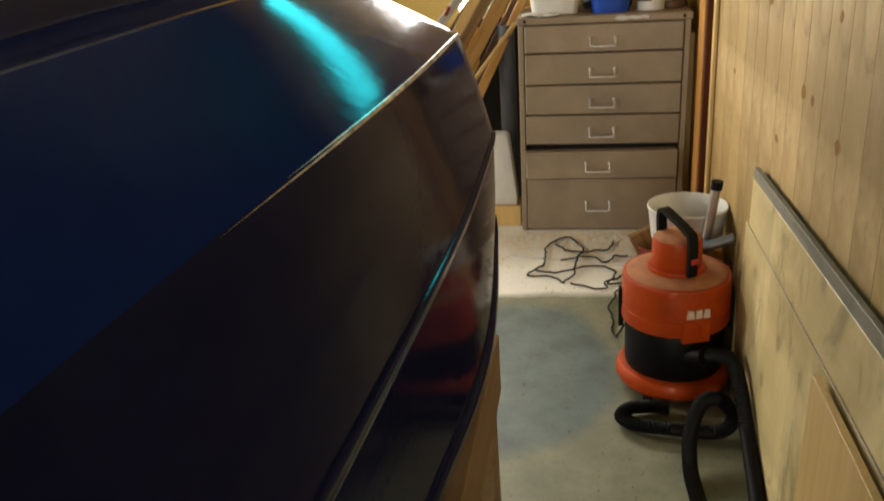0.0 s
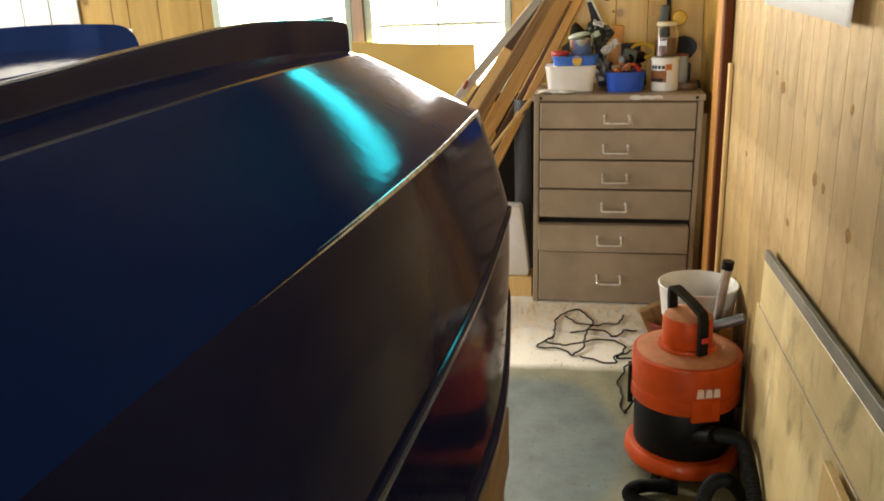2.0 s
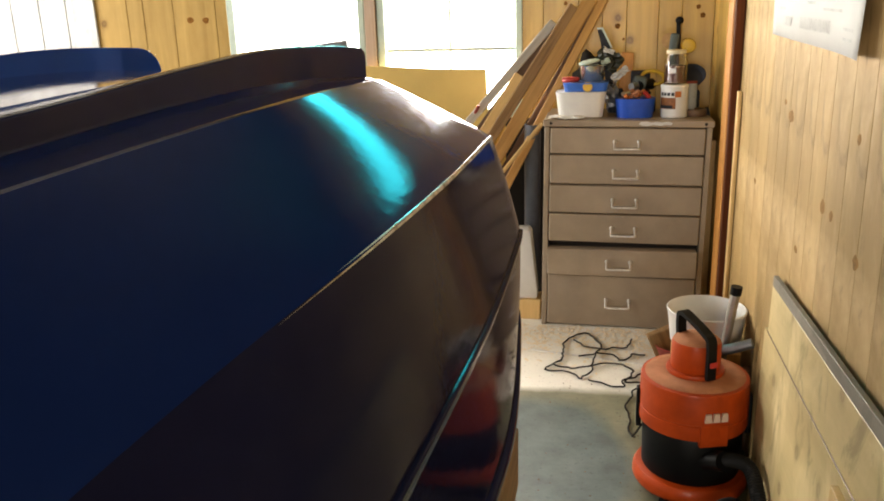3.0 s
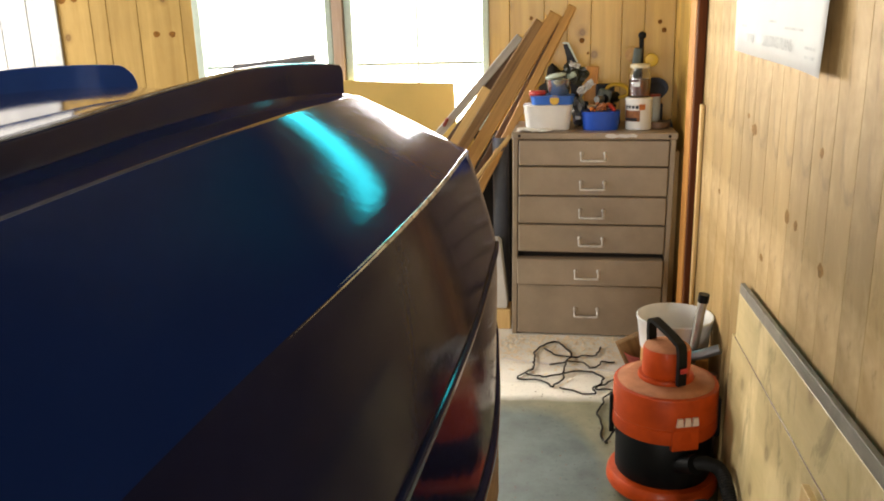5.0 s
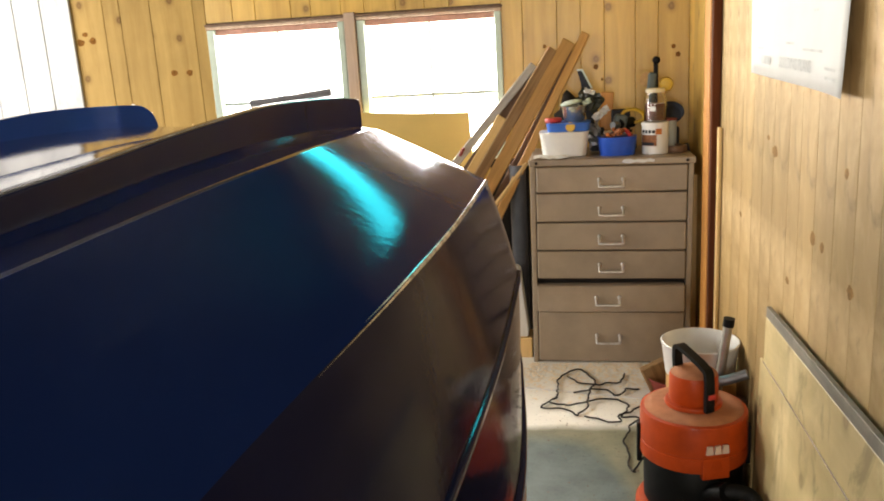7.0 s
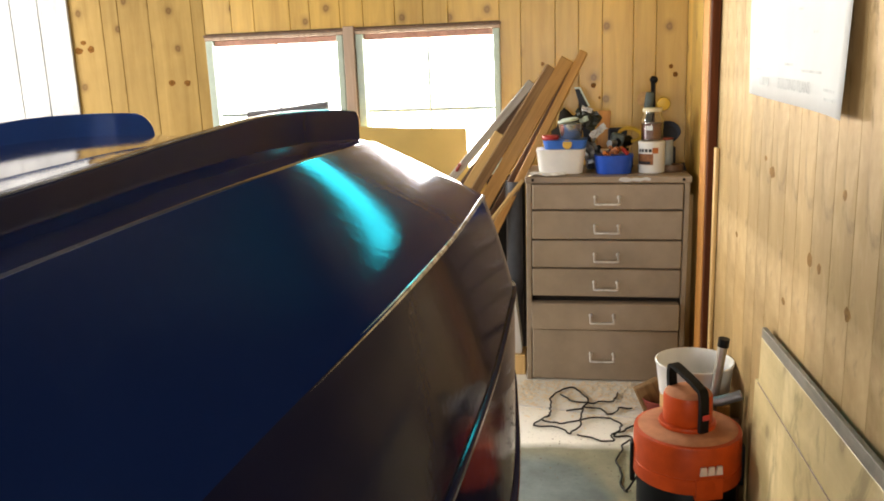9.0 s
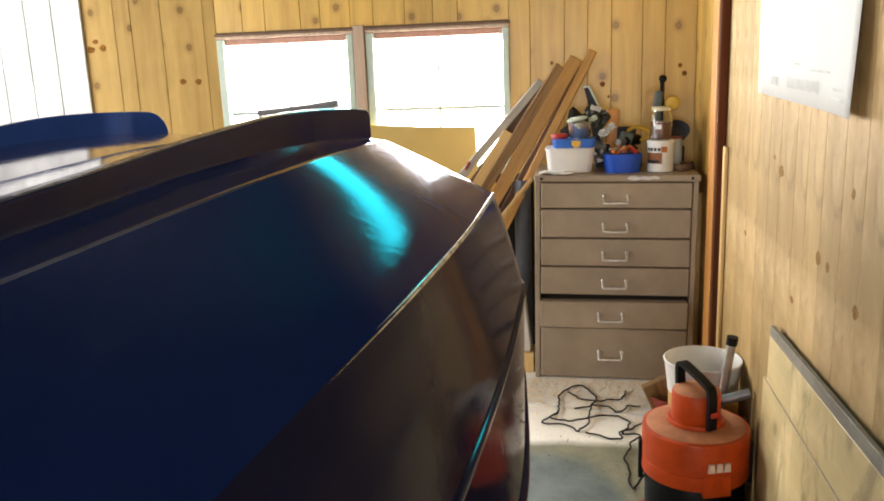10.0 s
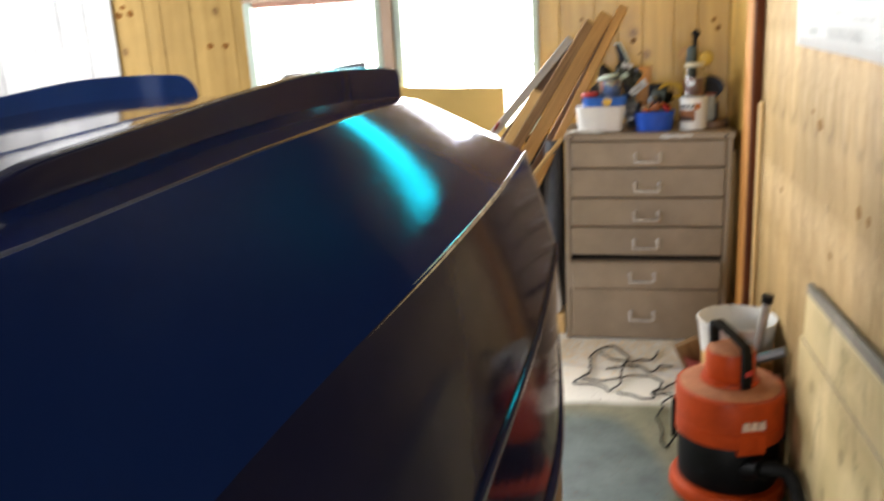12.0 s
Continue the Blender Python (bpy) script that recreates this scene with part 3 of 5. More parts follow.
LAP = [(-0.012, 0.003), (0.002, 0.0038), (0.006, 0.003), (0.0075, 0.001), (0.0075, -0.003), (0.005, -0.014), (0.001, -0.03), (-0.006, -0.05)]
RAIL = [(-0.012, 0.0185), (0.002, 0.0195), (0.016, 0.0200), (0.023, 0.0175), (0.0265, 0.010), (0.027, -0.006), (0.024, -0.016), (0.014, -0.022), (-0.012, -0.024)]
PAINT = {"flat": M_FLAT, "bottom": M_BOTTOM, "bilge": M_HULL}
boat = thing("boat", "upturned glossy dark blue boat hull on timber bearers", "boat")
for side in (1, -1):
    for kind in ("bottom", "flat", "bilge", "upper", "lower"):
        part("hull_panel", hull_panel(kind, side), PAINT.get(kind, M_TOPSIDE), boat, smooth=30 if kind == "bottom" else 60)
    # worn picks the stretch whose highlight is painted pale
    for worn in (True, False):
        part("chine", bead(lambda s: (s[2] - 0.0040, s[3] - 0.0034), 0.0062, side, worn), M_PALE_EDGE if worn else M_HULL, boat, "pale chine edge painted as a highlight" if worn else "", smooth=60)
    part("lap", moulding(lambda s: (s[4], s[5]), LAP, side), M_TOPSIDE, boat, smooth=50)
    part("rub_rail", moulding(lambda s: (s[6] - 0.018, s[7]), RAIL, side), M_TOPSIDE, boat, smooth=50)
s0 = station(-1.62)
half = [(XC, s0[1] + 0.025), (XC + 0.14, s0[1] + 0.020), (s0[0] - 0.03, s0[1] + 0.006), (s0[0], s0[1]), (s0[2], s0[3]), (s0[4], s0[5]), (s0[6], s0[7])]
half = [(XC + (x - XC) * 0.962, 0.95 + (z - 0.95) * 0.94) for x, z in half]
ring = half + [(2 * XC - x, z) for x, z in half[:0:-1]]
part("transom", prism(ring, "y", -1.645, -1.62, 0.006), M_HULL, boat, smooth=40)


KEEL = [(-1.60, 1.382), (-1.80, 1.3985), (-2.15, 1.4070), (-2.42, 1.3930), (-2.70, 1.3735), (-2.95, 1.3615), (-3.08, 1.350)]


def eased(table, y):
    """A smooth curve through rows of y (falling) and one value."""
    i = max(0, min(len(table) - 2, sum(1 for q in table if q[0] > y) - 1))
    (y0, a), (y1, b), (y2, c), (y3, d) = table[max(0, i - 1)], table[i], table[i + 1], table[min(len(table) - 1, i + 2)]
    t, h = (y - y1) / (y2 - y1), y2 - y1
    m0, m1 = (c - a) / (y2 - y0) * h, (d - b) / (y3 - y1) * h
    return (2 * t ** 3 - 3 * t * t + 1) * b + (t ** 3 - 2 * t * t + t) * m0 + (3 * t * t - 2 * t ** 3) * c + (t ** 3 - t * t) * m1


def bilge_keel(side):
    """Long low keel board standing on the bottom, with rounded ends."""
    bm = bmesh.new()
    y_far, y_near, n = -1.645, -3.10, 84
    rows = []
    for i in range(n + 1):
        y = y_far + (y_near - y_far) * (0.5 - 0.5 * math.cos(math.pi * i / n))
        s = station(y)
        top = eased(KEEL, y) + (0.008 if side < 0 else 0.0)
        w, up = along(FLAT, y)
        if side < 0:
            w, up = max(w, 0.06), max(up, 0.0126) + 0.028
        x, base = s[0] - w - 0.016, s[1] + up - (0.004 if side > 0 else 0.014) - end_drop(y)
        for d, r in ((y_far - y, 0.022 if side > 0 else 0.085), (y - y_near, 0.125)):
            if d < r:
                top = base + (top - base) * ((0.70 if side > 0 and y > -2.4 else 0.12) + (0.30 if side > 0 and y > -2.4 else 0.88) * math.sqrt(max(0, 1 - (1 - d / r) ** 2)))
        h, row = 0.0135, []
        c = min(1.0, (top - base) / 0.05) * max(0.1, min(1.0, (y_far - y - 0.4) / 0.5))
        cove = [(0.014, 0.0002), (0.0095, 0.001), (0.006, 0.0026), (0.0033, 0.0048), (0.0015, 0.0075), (0.0004, 0.0106), (0.0, 0.014)]
        fit = min(0.6, w / 0.1)
        cove = [(u * fit, v * fit) for u, v in cove]
        q = 0.0028
        crown = [(-h + q - q * math.cos(a), top - q + q * math.sin(a)) for a in [math.pi * i / 10 for i in range(6)]] + [(h - q + q * math.cos(a), top - q + q * math.sin(a)) for a in [math.pi * i / 10 for i in range(5, -1, -1)]]
        crown = [(dx, z - 0.045 * dx) for dx, z in crown]
        prof = [(-h - u, base + v * c) for u, v in cove] + [(-h, base + 0.014 * c * fit + 0.003), (-h, top - q - 0.003)] + crown + [(h, top - q - 0.003), (h, base + 0.014 * c * fit + 0.003)] + [(h + u, base + v * c) for u, v in cove[::-1]]
        slim = math.sqrt(max(0.02, 1 - (max(0.0, -2.985 - y) / 0.116) ** 2))
        prof = [(dx if dx < 0 else dx * slim - 2 * h * (1 - slim) * 0.45, z) for dx, z in prof]
        for dx, z in prof:
            row.append(bm.verts.new((x + dx if side > 0 else 2 * XC - x - dx, y, z)))
        rows.append(row)
    for a, b in zip(rows, rows[1:]):
        for k in range(len(a)):
            m = (k + 1) % len(a)
            bm.faces.new((a[k], a[m], b[m], b[k]))
    bm.faces.new(rows[0])
    bm.faces.new(rows[-1][::-1])
    return bm


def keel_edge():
    """A thin pale line along the upper corner of the keel."""
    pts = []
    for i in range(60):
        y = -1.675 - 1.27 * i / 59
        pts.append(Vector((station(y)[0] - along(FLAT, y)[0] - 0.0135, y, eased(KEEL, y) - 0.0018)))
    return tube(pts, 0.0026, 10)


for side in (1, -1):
    keel = part("bilge_keel", bilge_keel(side), M_KEEL if side > 0 else M_KEEL_LIT, boat, smooth=28)
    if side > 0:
        part("worn_edge", keel_edge(), M_PALE_EDGE, keel, "pale upper edge", smooth=60)

# bearers that carry the boat
def bearer(x, y0, y1):
    b = thing("timber_bearer", "brown timber bearer under the upturned boat", "timber", group="boat bearers")
    part("rail", box(x - 0.035, x + 0.035, y0, y1, 0.33, 0.49, 0.004), M_BEARER, b)
    for y in (y1 - 0.12, (y0 + y1) / 2, y0 + 0.12):
        part("leg", box(x - 0.03, x + 0.03, y - 0.045, y + 0.045, 0.0, 0.329, 0.003), M_BEARER, b)
    return b


bearer(0.085, -5.0, -1.93)
bearer(2 * XC - 0.085, -5.0, -1.93)
for y in (-2.0, -3.4, -4.6):
    s = station(y)
    solid("cross_beam", box(2 * XC - 0.11, 0.11, y - 0.035, y + 0.035, 0.421, s[7] - 0.02, 0.004), M_PLANK_D,
          "dark cross beam resting on the bearers under the boat", "timber", group="boat cross beams")


# ---- drawer cabinet ----
cab = thing("drawer_cabinet", "tan steel six-drawer cabinet with one drawer ajar", "cabinet", pose(0.018, 0, 0, 0, 0.6, 0))
CW, CH, CD = 0.732, 0.992, 0.45
part("side_panel", box(0, 0.024, 0, CD, 0.0, CH - 0.03, 0.003), M_STEEL, cab)
part("side_panel", box(CW - 0.024, CW, 0, CD, 0.0, CH - 0.03, 0.003), M_STEEL, cab)
part("back_panel", box(0.0242, CW - 0.0242, CD - 0.02, CD, 0.0, CH - 0.03), M_STEEL, cab)
part("bottom_panel", box(0.0242, CW - 0.0242, 0.02, CD - 0.0202, 0.0, 0.02), M_STEEL, cab)
part("top", box(-0.006, CW + 0.006, -0.012, CD, CH - 0.03, CH, 0.004), M_STEEL, cab, "worn cabinet top with scratches")
# Near-black block filling the inside, so the gaps between drawers look shaded.
part("recess", box(0.025, CW - 0.025, 0.03, CD - 0.021, 0.021, CH - 0.031), M_STEEL_D, cab)
for x in (0.03, CW - 0.03):
    part("screw", lathe([(0.007, 0), (0.006, 0.003)], 10), M_STEEL_D, cab, at=pose(x, -0.0125, CH - 0.015, 90, 0, 0))
part("paint_splash", prism([(0.415, 0.976), (0.425, 0.987), (0.45, 0.989), (0.47, 0.983), (0.49, 0.987), (0.515, 0.984), (0.54, 0.989), (0.56, 0.982), (0.555, 0.972), (0.53, 0.975), (0.51, 0.969), (0.48, 0.974), (0.45, 0.967), (0.43, 0.97)], "y", -0.0135, -0.0122), M_PAPER, cab, "white paint splash")
ZS = [(0.839, 0.956), (0.700, 0.832), (0.564, 0.693), (0.425, 0.557), (0.268, 0.394), (0.012, 0.261)]
HZ = [0.885, 0.752, 0.618, 0.484, 0.328, 0.132]


def handle():
    """Bail of bent rod standing out from the drawer."""
    return tube(spline([(-0.053, 0.001, 0.016), (-0.0535, -0.012, 0.008), (-0.0535, -0.029, -0.012), (-0.048, -0.034, -0.0165), (0.0, -0.034, -0.017), (0.048, -0.034, -0.0165), (0.0535, -0.029, -0.012), (0.0535, -0.012, 0.008), (0.053, 0.001, 0.016)], 4), 0.0058, 8)


for i, ((z0, z1), hz) in enumerate(zip(ZS, HZ)):
    ajar = -0.03 if i == 4 else 0.0
    tilt = pose(0, 0, 0) if i != 4 else pose(0, 0, 0, 0, -0.5, 0)
    d = part("drawer", box(0.028, CW - 0.028, ajar - 0.004, ajar + 0.3, z0, z1, 0.004), M_STEEL, cab, at=tilt)
    for bx_ in (-0.053, 0.053):
        part("handle_boss", lathe([(0.009, 0.0), (0.0095, 0.003), (0.0085, 0.007), (0.005, 0.009)], 14), M_CHROME, d, "round chrome boss", smooth=50, at=pose(0.368 - 0.012 * (i > 3) + bx_, ajar - 0.004, hz + 0.012, 90, 0, 0))
    part("handle", handle(), M_CHROME, d, "chrome bail handle", smooth=50, at=pose(0.368 - 0.012 * (i > 3), ajar - 0.0042, hz))


# ---- planks leaning by the cabinet ----
def plank(name, top, foot, width, thick, material, label, roll=0.0):
    """A board from foot to top, its broad side turned to the room."""
    a, b = Vector(foot), Vector(top)
    ln = (b - a).length
    z = (b - a).normalized()
    y = Vector((0.0, 1.0, 0.0))
    x = y.cross(z).normalized()
    y = z.cross(x)
    m = Matrix((x, y, z)).transposed().to_4x4()
    m.translation = a
    m = m @ pose(0, 0, 0, 0, 0, roll)
    return solid(name, box(-width / 2, width / 2, -thick / 2, thick / 2, 0, ln, min(0.004, thick / 4)), material, label, "plank", at=m, group="leaning planks")


plank("leaning_plank", (0.035, 0.451, 1.41), (-0.80, 0.10, 0.45), 0.042, 0.03, M_PLANK_G, "grey weathered board leaning against the wall")
plank("leaning_plank", (0.030, 0.445, 1.355), (-0.94, 0.07, 0.05), 0.062, 0.02, M_PLANK_D, "dark backing plank filling a gap behind the others")
plank("leaning_plank", (0.133, 0.441, 1.482), (-0.802, 0.013, 0.02), 0.053, 0.028, M_PLANK_B, "worn brown plank with a dark end leaning beside the cabinet", 12)
plank("leaning_plank", (0.211, 0.461, 1.515), (-0.678, 0.023, 0.02), 0.068, 0.025, M_PLANK, "orange-brown plank leaning beside the cabinet")
# Dark backing put in for the shadow between the two orange-brown planks.
plank("leaning_plank", (0.245, 0.496, 1.46), (-0.58, 0.06, 0.02), 0.050, 0.015, M_PLANK_D, "dark backing plank filling a gap behind the others")
plank("leaning_plank", (0.293, 0.480, 1.55), (-0.495, 0.036, 0.02), 0.043, 0.022, M_PLANK, "long orange-brown plank leaning beside the cabinet", -4)
plank("leaning_plank", (-0.123, 0.34, 1.169), (-0.827, 0.016, 0.02), 0.050, 0.025, M_PLANK_L, "short pale fresh-sawn plank leaning on others")
plank("leaning_plank", (-0.003, 0.26, 0.943), (-0.755, -0.025, 0.02), 0.020, 0.02, M_PLANK_L, "thin pale batten leaning beside the cabinet")

# ---- things against the far wall ----
solid("cardboard_panel", prism([(-0.955, 0.80), (-0.955, 1.215), (-0.85, 1.21), (-0.60, 1.195), (-0.31, 1.188), (-0.30, 0.80)], "y", FAR - 0.06, FAR - 0.054, 0.001), M_CARD,
      "yellow cardboard sheet standing under the window", "cardboard")
solid("window_ledge_board", box(-0.95, -0.30, FAR - 0.10, FAR - 0.025, 0.765, 0.799, 0.003), M_PLANK, "brown ledge below the window carrying a cardboard sheet", "ledge", kind="structure")
def bent_bar(pts, r, squash):
    bm = tube(spline(pts, 6), r, 10)
    for v in bm.verts:
        v.co.y = pts[0][1] + (v.co.y - pts[0][1]) * squash
    return bm


solid("rolled_cloth", bent_bar([(-1.53, 0.562, 1.284), (-1.42, 0.562, 1.290), (-1.27, 0.562, 1.303), (-1.17, 0.562, 1.315), (-1.065, 0.562, 1.326)], 0.023, 0.9), M_CLOTH,
      "dark grey rolled cloth caught on the window bar", "cloth", smooth=60)
solid("thin_lath", box(-0.008, 0.008, -0.004, 0.004, 0, 1.325, 0.001), M_WHITE, "thin white lath standing against the wall", "lath", at=pose(-2.11, 0.33, 0, 0, 0.5, 0))
for x, lean in ((-1.86, 3), (-1.82, 6)):
    solid("straw", box(-0.003, 0.003, -0.003, 0.003, 0, 1.20), M_PLANK_L, "thin pale stick standing behind the boat", "stick", at=pose(x - 0.04, 0.42, 0, -2, lean, 0), group="thin sticks")

# ---- boards and posts by the right wall ----
solid("standing_board", box(0.760, 0.797, -0.394, -0.25, 0, 2.42, 0.003), M_POST, "orange-stained board standing against the wall", "board", group="standing boards")
solid("standing_board", box(0.764, 0.797, -0.437, -0.397, 0, 2.41, 0.003), M_POST_D, "dark mahogany board standing against the wall", "board", group="standing boards")
solid("standing_board", box(0.765, 0.797, 0.16, 0.30, 0, 0.875, 0.003), M_PLANK_L, "short pale board standing beside the cabinet", "board", group="standing boards")
solid("standing_board", box(0.784, 0.797, -0.50, -0.455, 0, 1.155, 0.002), M_PLANK_L, "narrow pale batten standing against the wall", "board", group="standing boards")

# ---- poster ----
def poster():
    p = thing("building_plan_poster", "large white paper plan sheet curling off the wall", "poster")
    bm = bmesh.new()
    n, k = 18, 10
    grid = []
    for i in range(n + 1):
        f = i / n
        row = []
        for j in range(k + 1):
            g = j / k
            y = -1.035 - 1.01 * f
            z = 1.378 - 0.02 * f + (2.0 - 1.378) * g
            curl = 0.008 + 0.034 * f ** 3 * (1 - g) + 0.006 * math.sin(5 * f + 2 * g)
            row.append(bm.verts.new((RIGHT - curl, y, z)))
        grid.append(row)
    for a, b in zip(grid, grid[1:]):
        for j in range(k):
            bm.faces.new((a[j], a[j + 1], b[j + 1], b[j]))
    sheet = part("sheet", bm, M_PAPER, p, smooth=60)
    mod = sheet.modifiers.new("thickness", "SOLIDIFY")
    mod.thickness = 0.0006
    def bar(f0, f1, g0, h):
        bm = bmesh.new()
        vs = []
        for f in (f0, (f0 + f1) / 2, f1):
            for z in (0, h):
                g = g0
                curl = 0.008 + 0.034 * f ** 3 * (1 - g) + 0.006 * math.sin(5 * f + 2 * g)
                vs.append(bm.verts.new((RIGHT - curl - 0.0022, -1.035 - 1.01 * f, 1.378 - 0.02 * f + 0.622 * g + z)))
        bm.faces.new((vs[0], vs[1], vs[3], vs[2]))
        bm.faces.new((vs[2], vs[3], vs[5], vs[4]))
        part("printed_bar", bm, M_INK, p)
    bar(0.17, 0.295, 0.055, 0.024)
    letters = bpy.data.curves.new("heading", "FONT")
    letters.body, letters.size = "BUILDING PLANS", 0.040
    holder = bpy.data.objects.new("heading", letters)
    me = bpy.data.meshes.new_from_object(holder)
    bpy.data.objects.remove(holder)
    wide = max(v.co.x for v in me.vertices)
    for v in me.vertices:
        f = 0.40 + 0.31 * v.co.x / wide
        curl = 0.008 + 0.034 * f ** 3 * 0.945 + 0.006 * math.sin(5 * f + 0.11)
        v.co = Vector((RIGHT - curl - 0.0024, -1.035 - 1.01 * f, 1.412 - 0.02 * f + v.co.y))
    me.materials.append(M_INK)
    words = new("heading", me)
    words.parent = p
    tagged(words, "faded grey printed heading")
    for f0, f1, g in ((0.83, 0.93, 0.075), (0.84, 0.93, 0.045), (0.12, 0.20, 0.12), (0.46, 0.54, 0.15), (0.62, 0.80, 0.13), (0.70, 0.74, 0.27), (0.55, 0.60, 0.36), (0.83, 0.93, 0.45)):
        bar(f0, f1, g, 0.006)
    return p


poster()

# ---- plywood stacked against the right wall ----
ply = thing("plywood_sheet", "scuffed pale plywood with a grey batten leaning on the wall", "plywood", pose(0, 0, 0))
def leaning_sheet(y0, y1, za0, zb0, za1, zb1, off, thick):
    """A sheet leaning on the wall: bottom and top heights at its two ends."""
    def xs(z):
        return 0.787 - 0.012 * (1 - z / 0.8) - off
    bm = bmesh.new()
    c = []
    for y, z in ((y0, za0), (y0, za1), (y1, zb1), (y1, zb0)):
        c.append((bm.verts.new((xs(z), y, z)), bm.verts.new((xs(z) - thick, y, z))))
    bm.faces.new([v[0] for v in c])
    bm.faces.new([v[1] for v in c][::-1])
    for i in range(4):
        a, b = c[i], c[(i + 1) % 4]
        bm.faces.new((a[0], a[1], b[1], b[0]))
    bmesh.ops.recalc_face_normals(bm, faces=bm.faces)
    bmesh.ops.bevel(bm, geom=list(bm.edges), offset=0.001, segments=1, affect="EDGES")
    return bm


part("lower_board", leaning_sheet(-1.395, -3.6, 0.0, 0.0, 0.573, 0.616, 0.0, 0.012), M_PLY, ply)
part("upper_board", leaning_sheet(-1.44, -3.6, 0.5785, 0.6215, 0.714, 0.808, 0.0, 0.012), M_PLY, ply)
part("seam", leaning_sheet(-1.43, -3.6, 0.5742, 0.6168, 0.5765, 0.6200, 0.0012, 0.012), M_PLANK_D, ply, "dark open seam")
part("batten", leaning_sheet(-1.45, -3.6, 0.717, 0.813, 0.747, 0.849, 0.001, 0.013), M_GREYEDGE, ply, "grey painted top batten")
solid("brown_board", leaning_sheet(-2.25, -3.5, 0.0, 0.0, 0.59, 0.60, 0.024, 0.015), M_PLANK_L, "smaller tan board leaning against the plywood", "board")

# ---- vacuum cleaner ----
VX, VY = 0.595, -1.325
vac = thing("vacuum_cleaner", "dusty orange and black drum vacuum cleaner on the floor", "vacuum cleaner", pose(VX, VY, 0, 0, 0, 0))
part("base_ring", lathe([(0.140, 0.030), (0.170, 0.031), (0.176, 0.042), (0.174, 0.064), (0.166, 0.077), (0.147, 0.081)], 48), M_ORANGE, vac, smooth=40)
for k in range(5):
    a = 2 * math.pi * (k + 0.3) / 5
    part("castor", lathe([(0.006, -0.011), (0.015, -0.010), (0.015, 0.010), (0.006, 0.011)], 14), M_BLACK, vac, smooth=50, at=pose(0.155 * math.cos(a), 0.155 * math.sin(a), 0.0155, 90, 0, math.degrees(a)))
part("drum", lathe([(0.146, 0.0815), (0.149, 0.088), (0.151, 0.229), (0.148, 0.236)], 48), M_BLACK, vac, smooth=40)
part("collar", lathe([(0.148, 0.2365), (0.161, 0.239), (0.163, 0.247), (0.1622, 0.283), (0.1600, 0.2845), (0.1600, 0.2885), (0.1618, 0.290), (0.1610, 0.378), (0.1590, 0.384), (0.149, 0.3865)], 48), M_ORANGE, vac, smooth=40)
part("lid", lathe([(0.1485, 0.3872), (0.146, 0.3895), (0.12, 0.394), (0.06, 0.397)], 48), M_DUST, vac, "orange lid under a layer of dust", smooth=40)
plate = part("badge_plate", prism([(-0.042, 0.222), (-0.042, 0.272), (-0.040, 0.290), (0.040, 0.290), (0.042, 0.272), (0.042, 0.222)], "y", -0.0, 0.03, 0.002), M_ORANGE, vac,
             "flat orange badge plate", at=pose(0.0475, -0.1545, 0, 0, 0, 17))
for i, (x, w) in enumerate(((-0.034, 0.019), (-0.010, 0.019), (0.014, 0.019))):
    part("badge_bar", prism([(x, 0.306), (x + 0.003, 0.332), (x + w, 0.332), (x + w + 0.002, 0.306)], "y", -0.0085, -0.0015), M_BADGE, plate, "pale badge marking")
part("motor_flange", lathe([(0.085, 0.394), (0.087, 0.401), (0.084, 0.408), (0.074, 0.410)], 40), M_ORANGE, vac, smooth=40, at=pose(0.0, 0.004, 0))
part("motor_head", lathe([(0.073, 0.410), (0.074, 0.413), (0.073, 0.488), (0.070, 0.496)], 40), M_ORANGE, vac, smooth=40, at=pose(0.0, 0.004, 0))
part("motor_cap", lathe([(0.070, 0.4965), (0.064, 0.502), (0.03, 0.506), (0.004, 0.507)], 40), M_DUST, vac, "dusty domed cap", smooth=40, at=pose(0.0, 0.004, 0))
for dx in (-0.163, 0.163):
    part("latch", box(-0.008, 0.008, -0.016, 0.016, 0.20, 0.33, 0.003), M_BLACK, vac, at=pose(dx, 0.0, 0))
hb = bmesh.new()
pth = spline([(0, 0.062, 0.492), (0, 0.066, 0.540), (0, 0.056, 0.568), (0, 0.0, 0.556), (0, -0.060, 0.536), (0, -0.084, 0.512), (0, -0.087, 0.402)], 6)
prev = None
for i, p in enumerate(pth):
    d = (pth[min(i + 1, len(pth) - 1)] - pth[max(0, i - 1)]).normalized()
    nrm = Vector((0, -d.z, d.y))
    ring = [hb.verts.new(p + Vector((sx * 0.015, 0, 0)) + nrm * sn * 0.0065) for sx, sn in ((-1, -1), (1, -1), (1, 1), (-1, 1))]
    if prev:
        for k in range(4):
            hb.faces.new((prev[k], prev[(k + 1) % 4], ring[(k + 1) % 4], ring[k]))
    else:
        hb.faces.new(ring[::-1])
    prev = ring
hb.faces.new(prev)
hnd = part("carry_handle", hb, M_BLACK, vac, "black moulded carry handle", smooth=35, at=pose(-0.010, -0.006, 0.0, 0, 0, 31))
part("switch", box(-0.013, 0.013, -0.102, -0.0965, 0.445, 0.462, 0.002), M_RED, hnd, "red rocker switch")
part("hose_port", tube([Vector((0.03, -0.13, 0.165)), Vector((0.055, -0.155, 0.18)), Vector((0.075, -0.185, 0.195))], 0.030, 16), M_BLACK, vac, smooth=50)
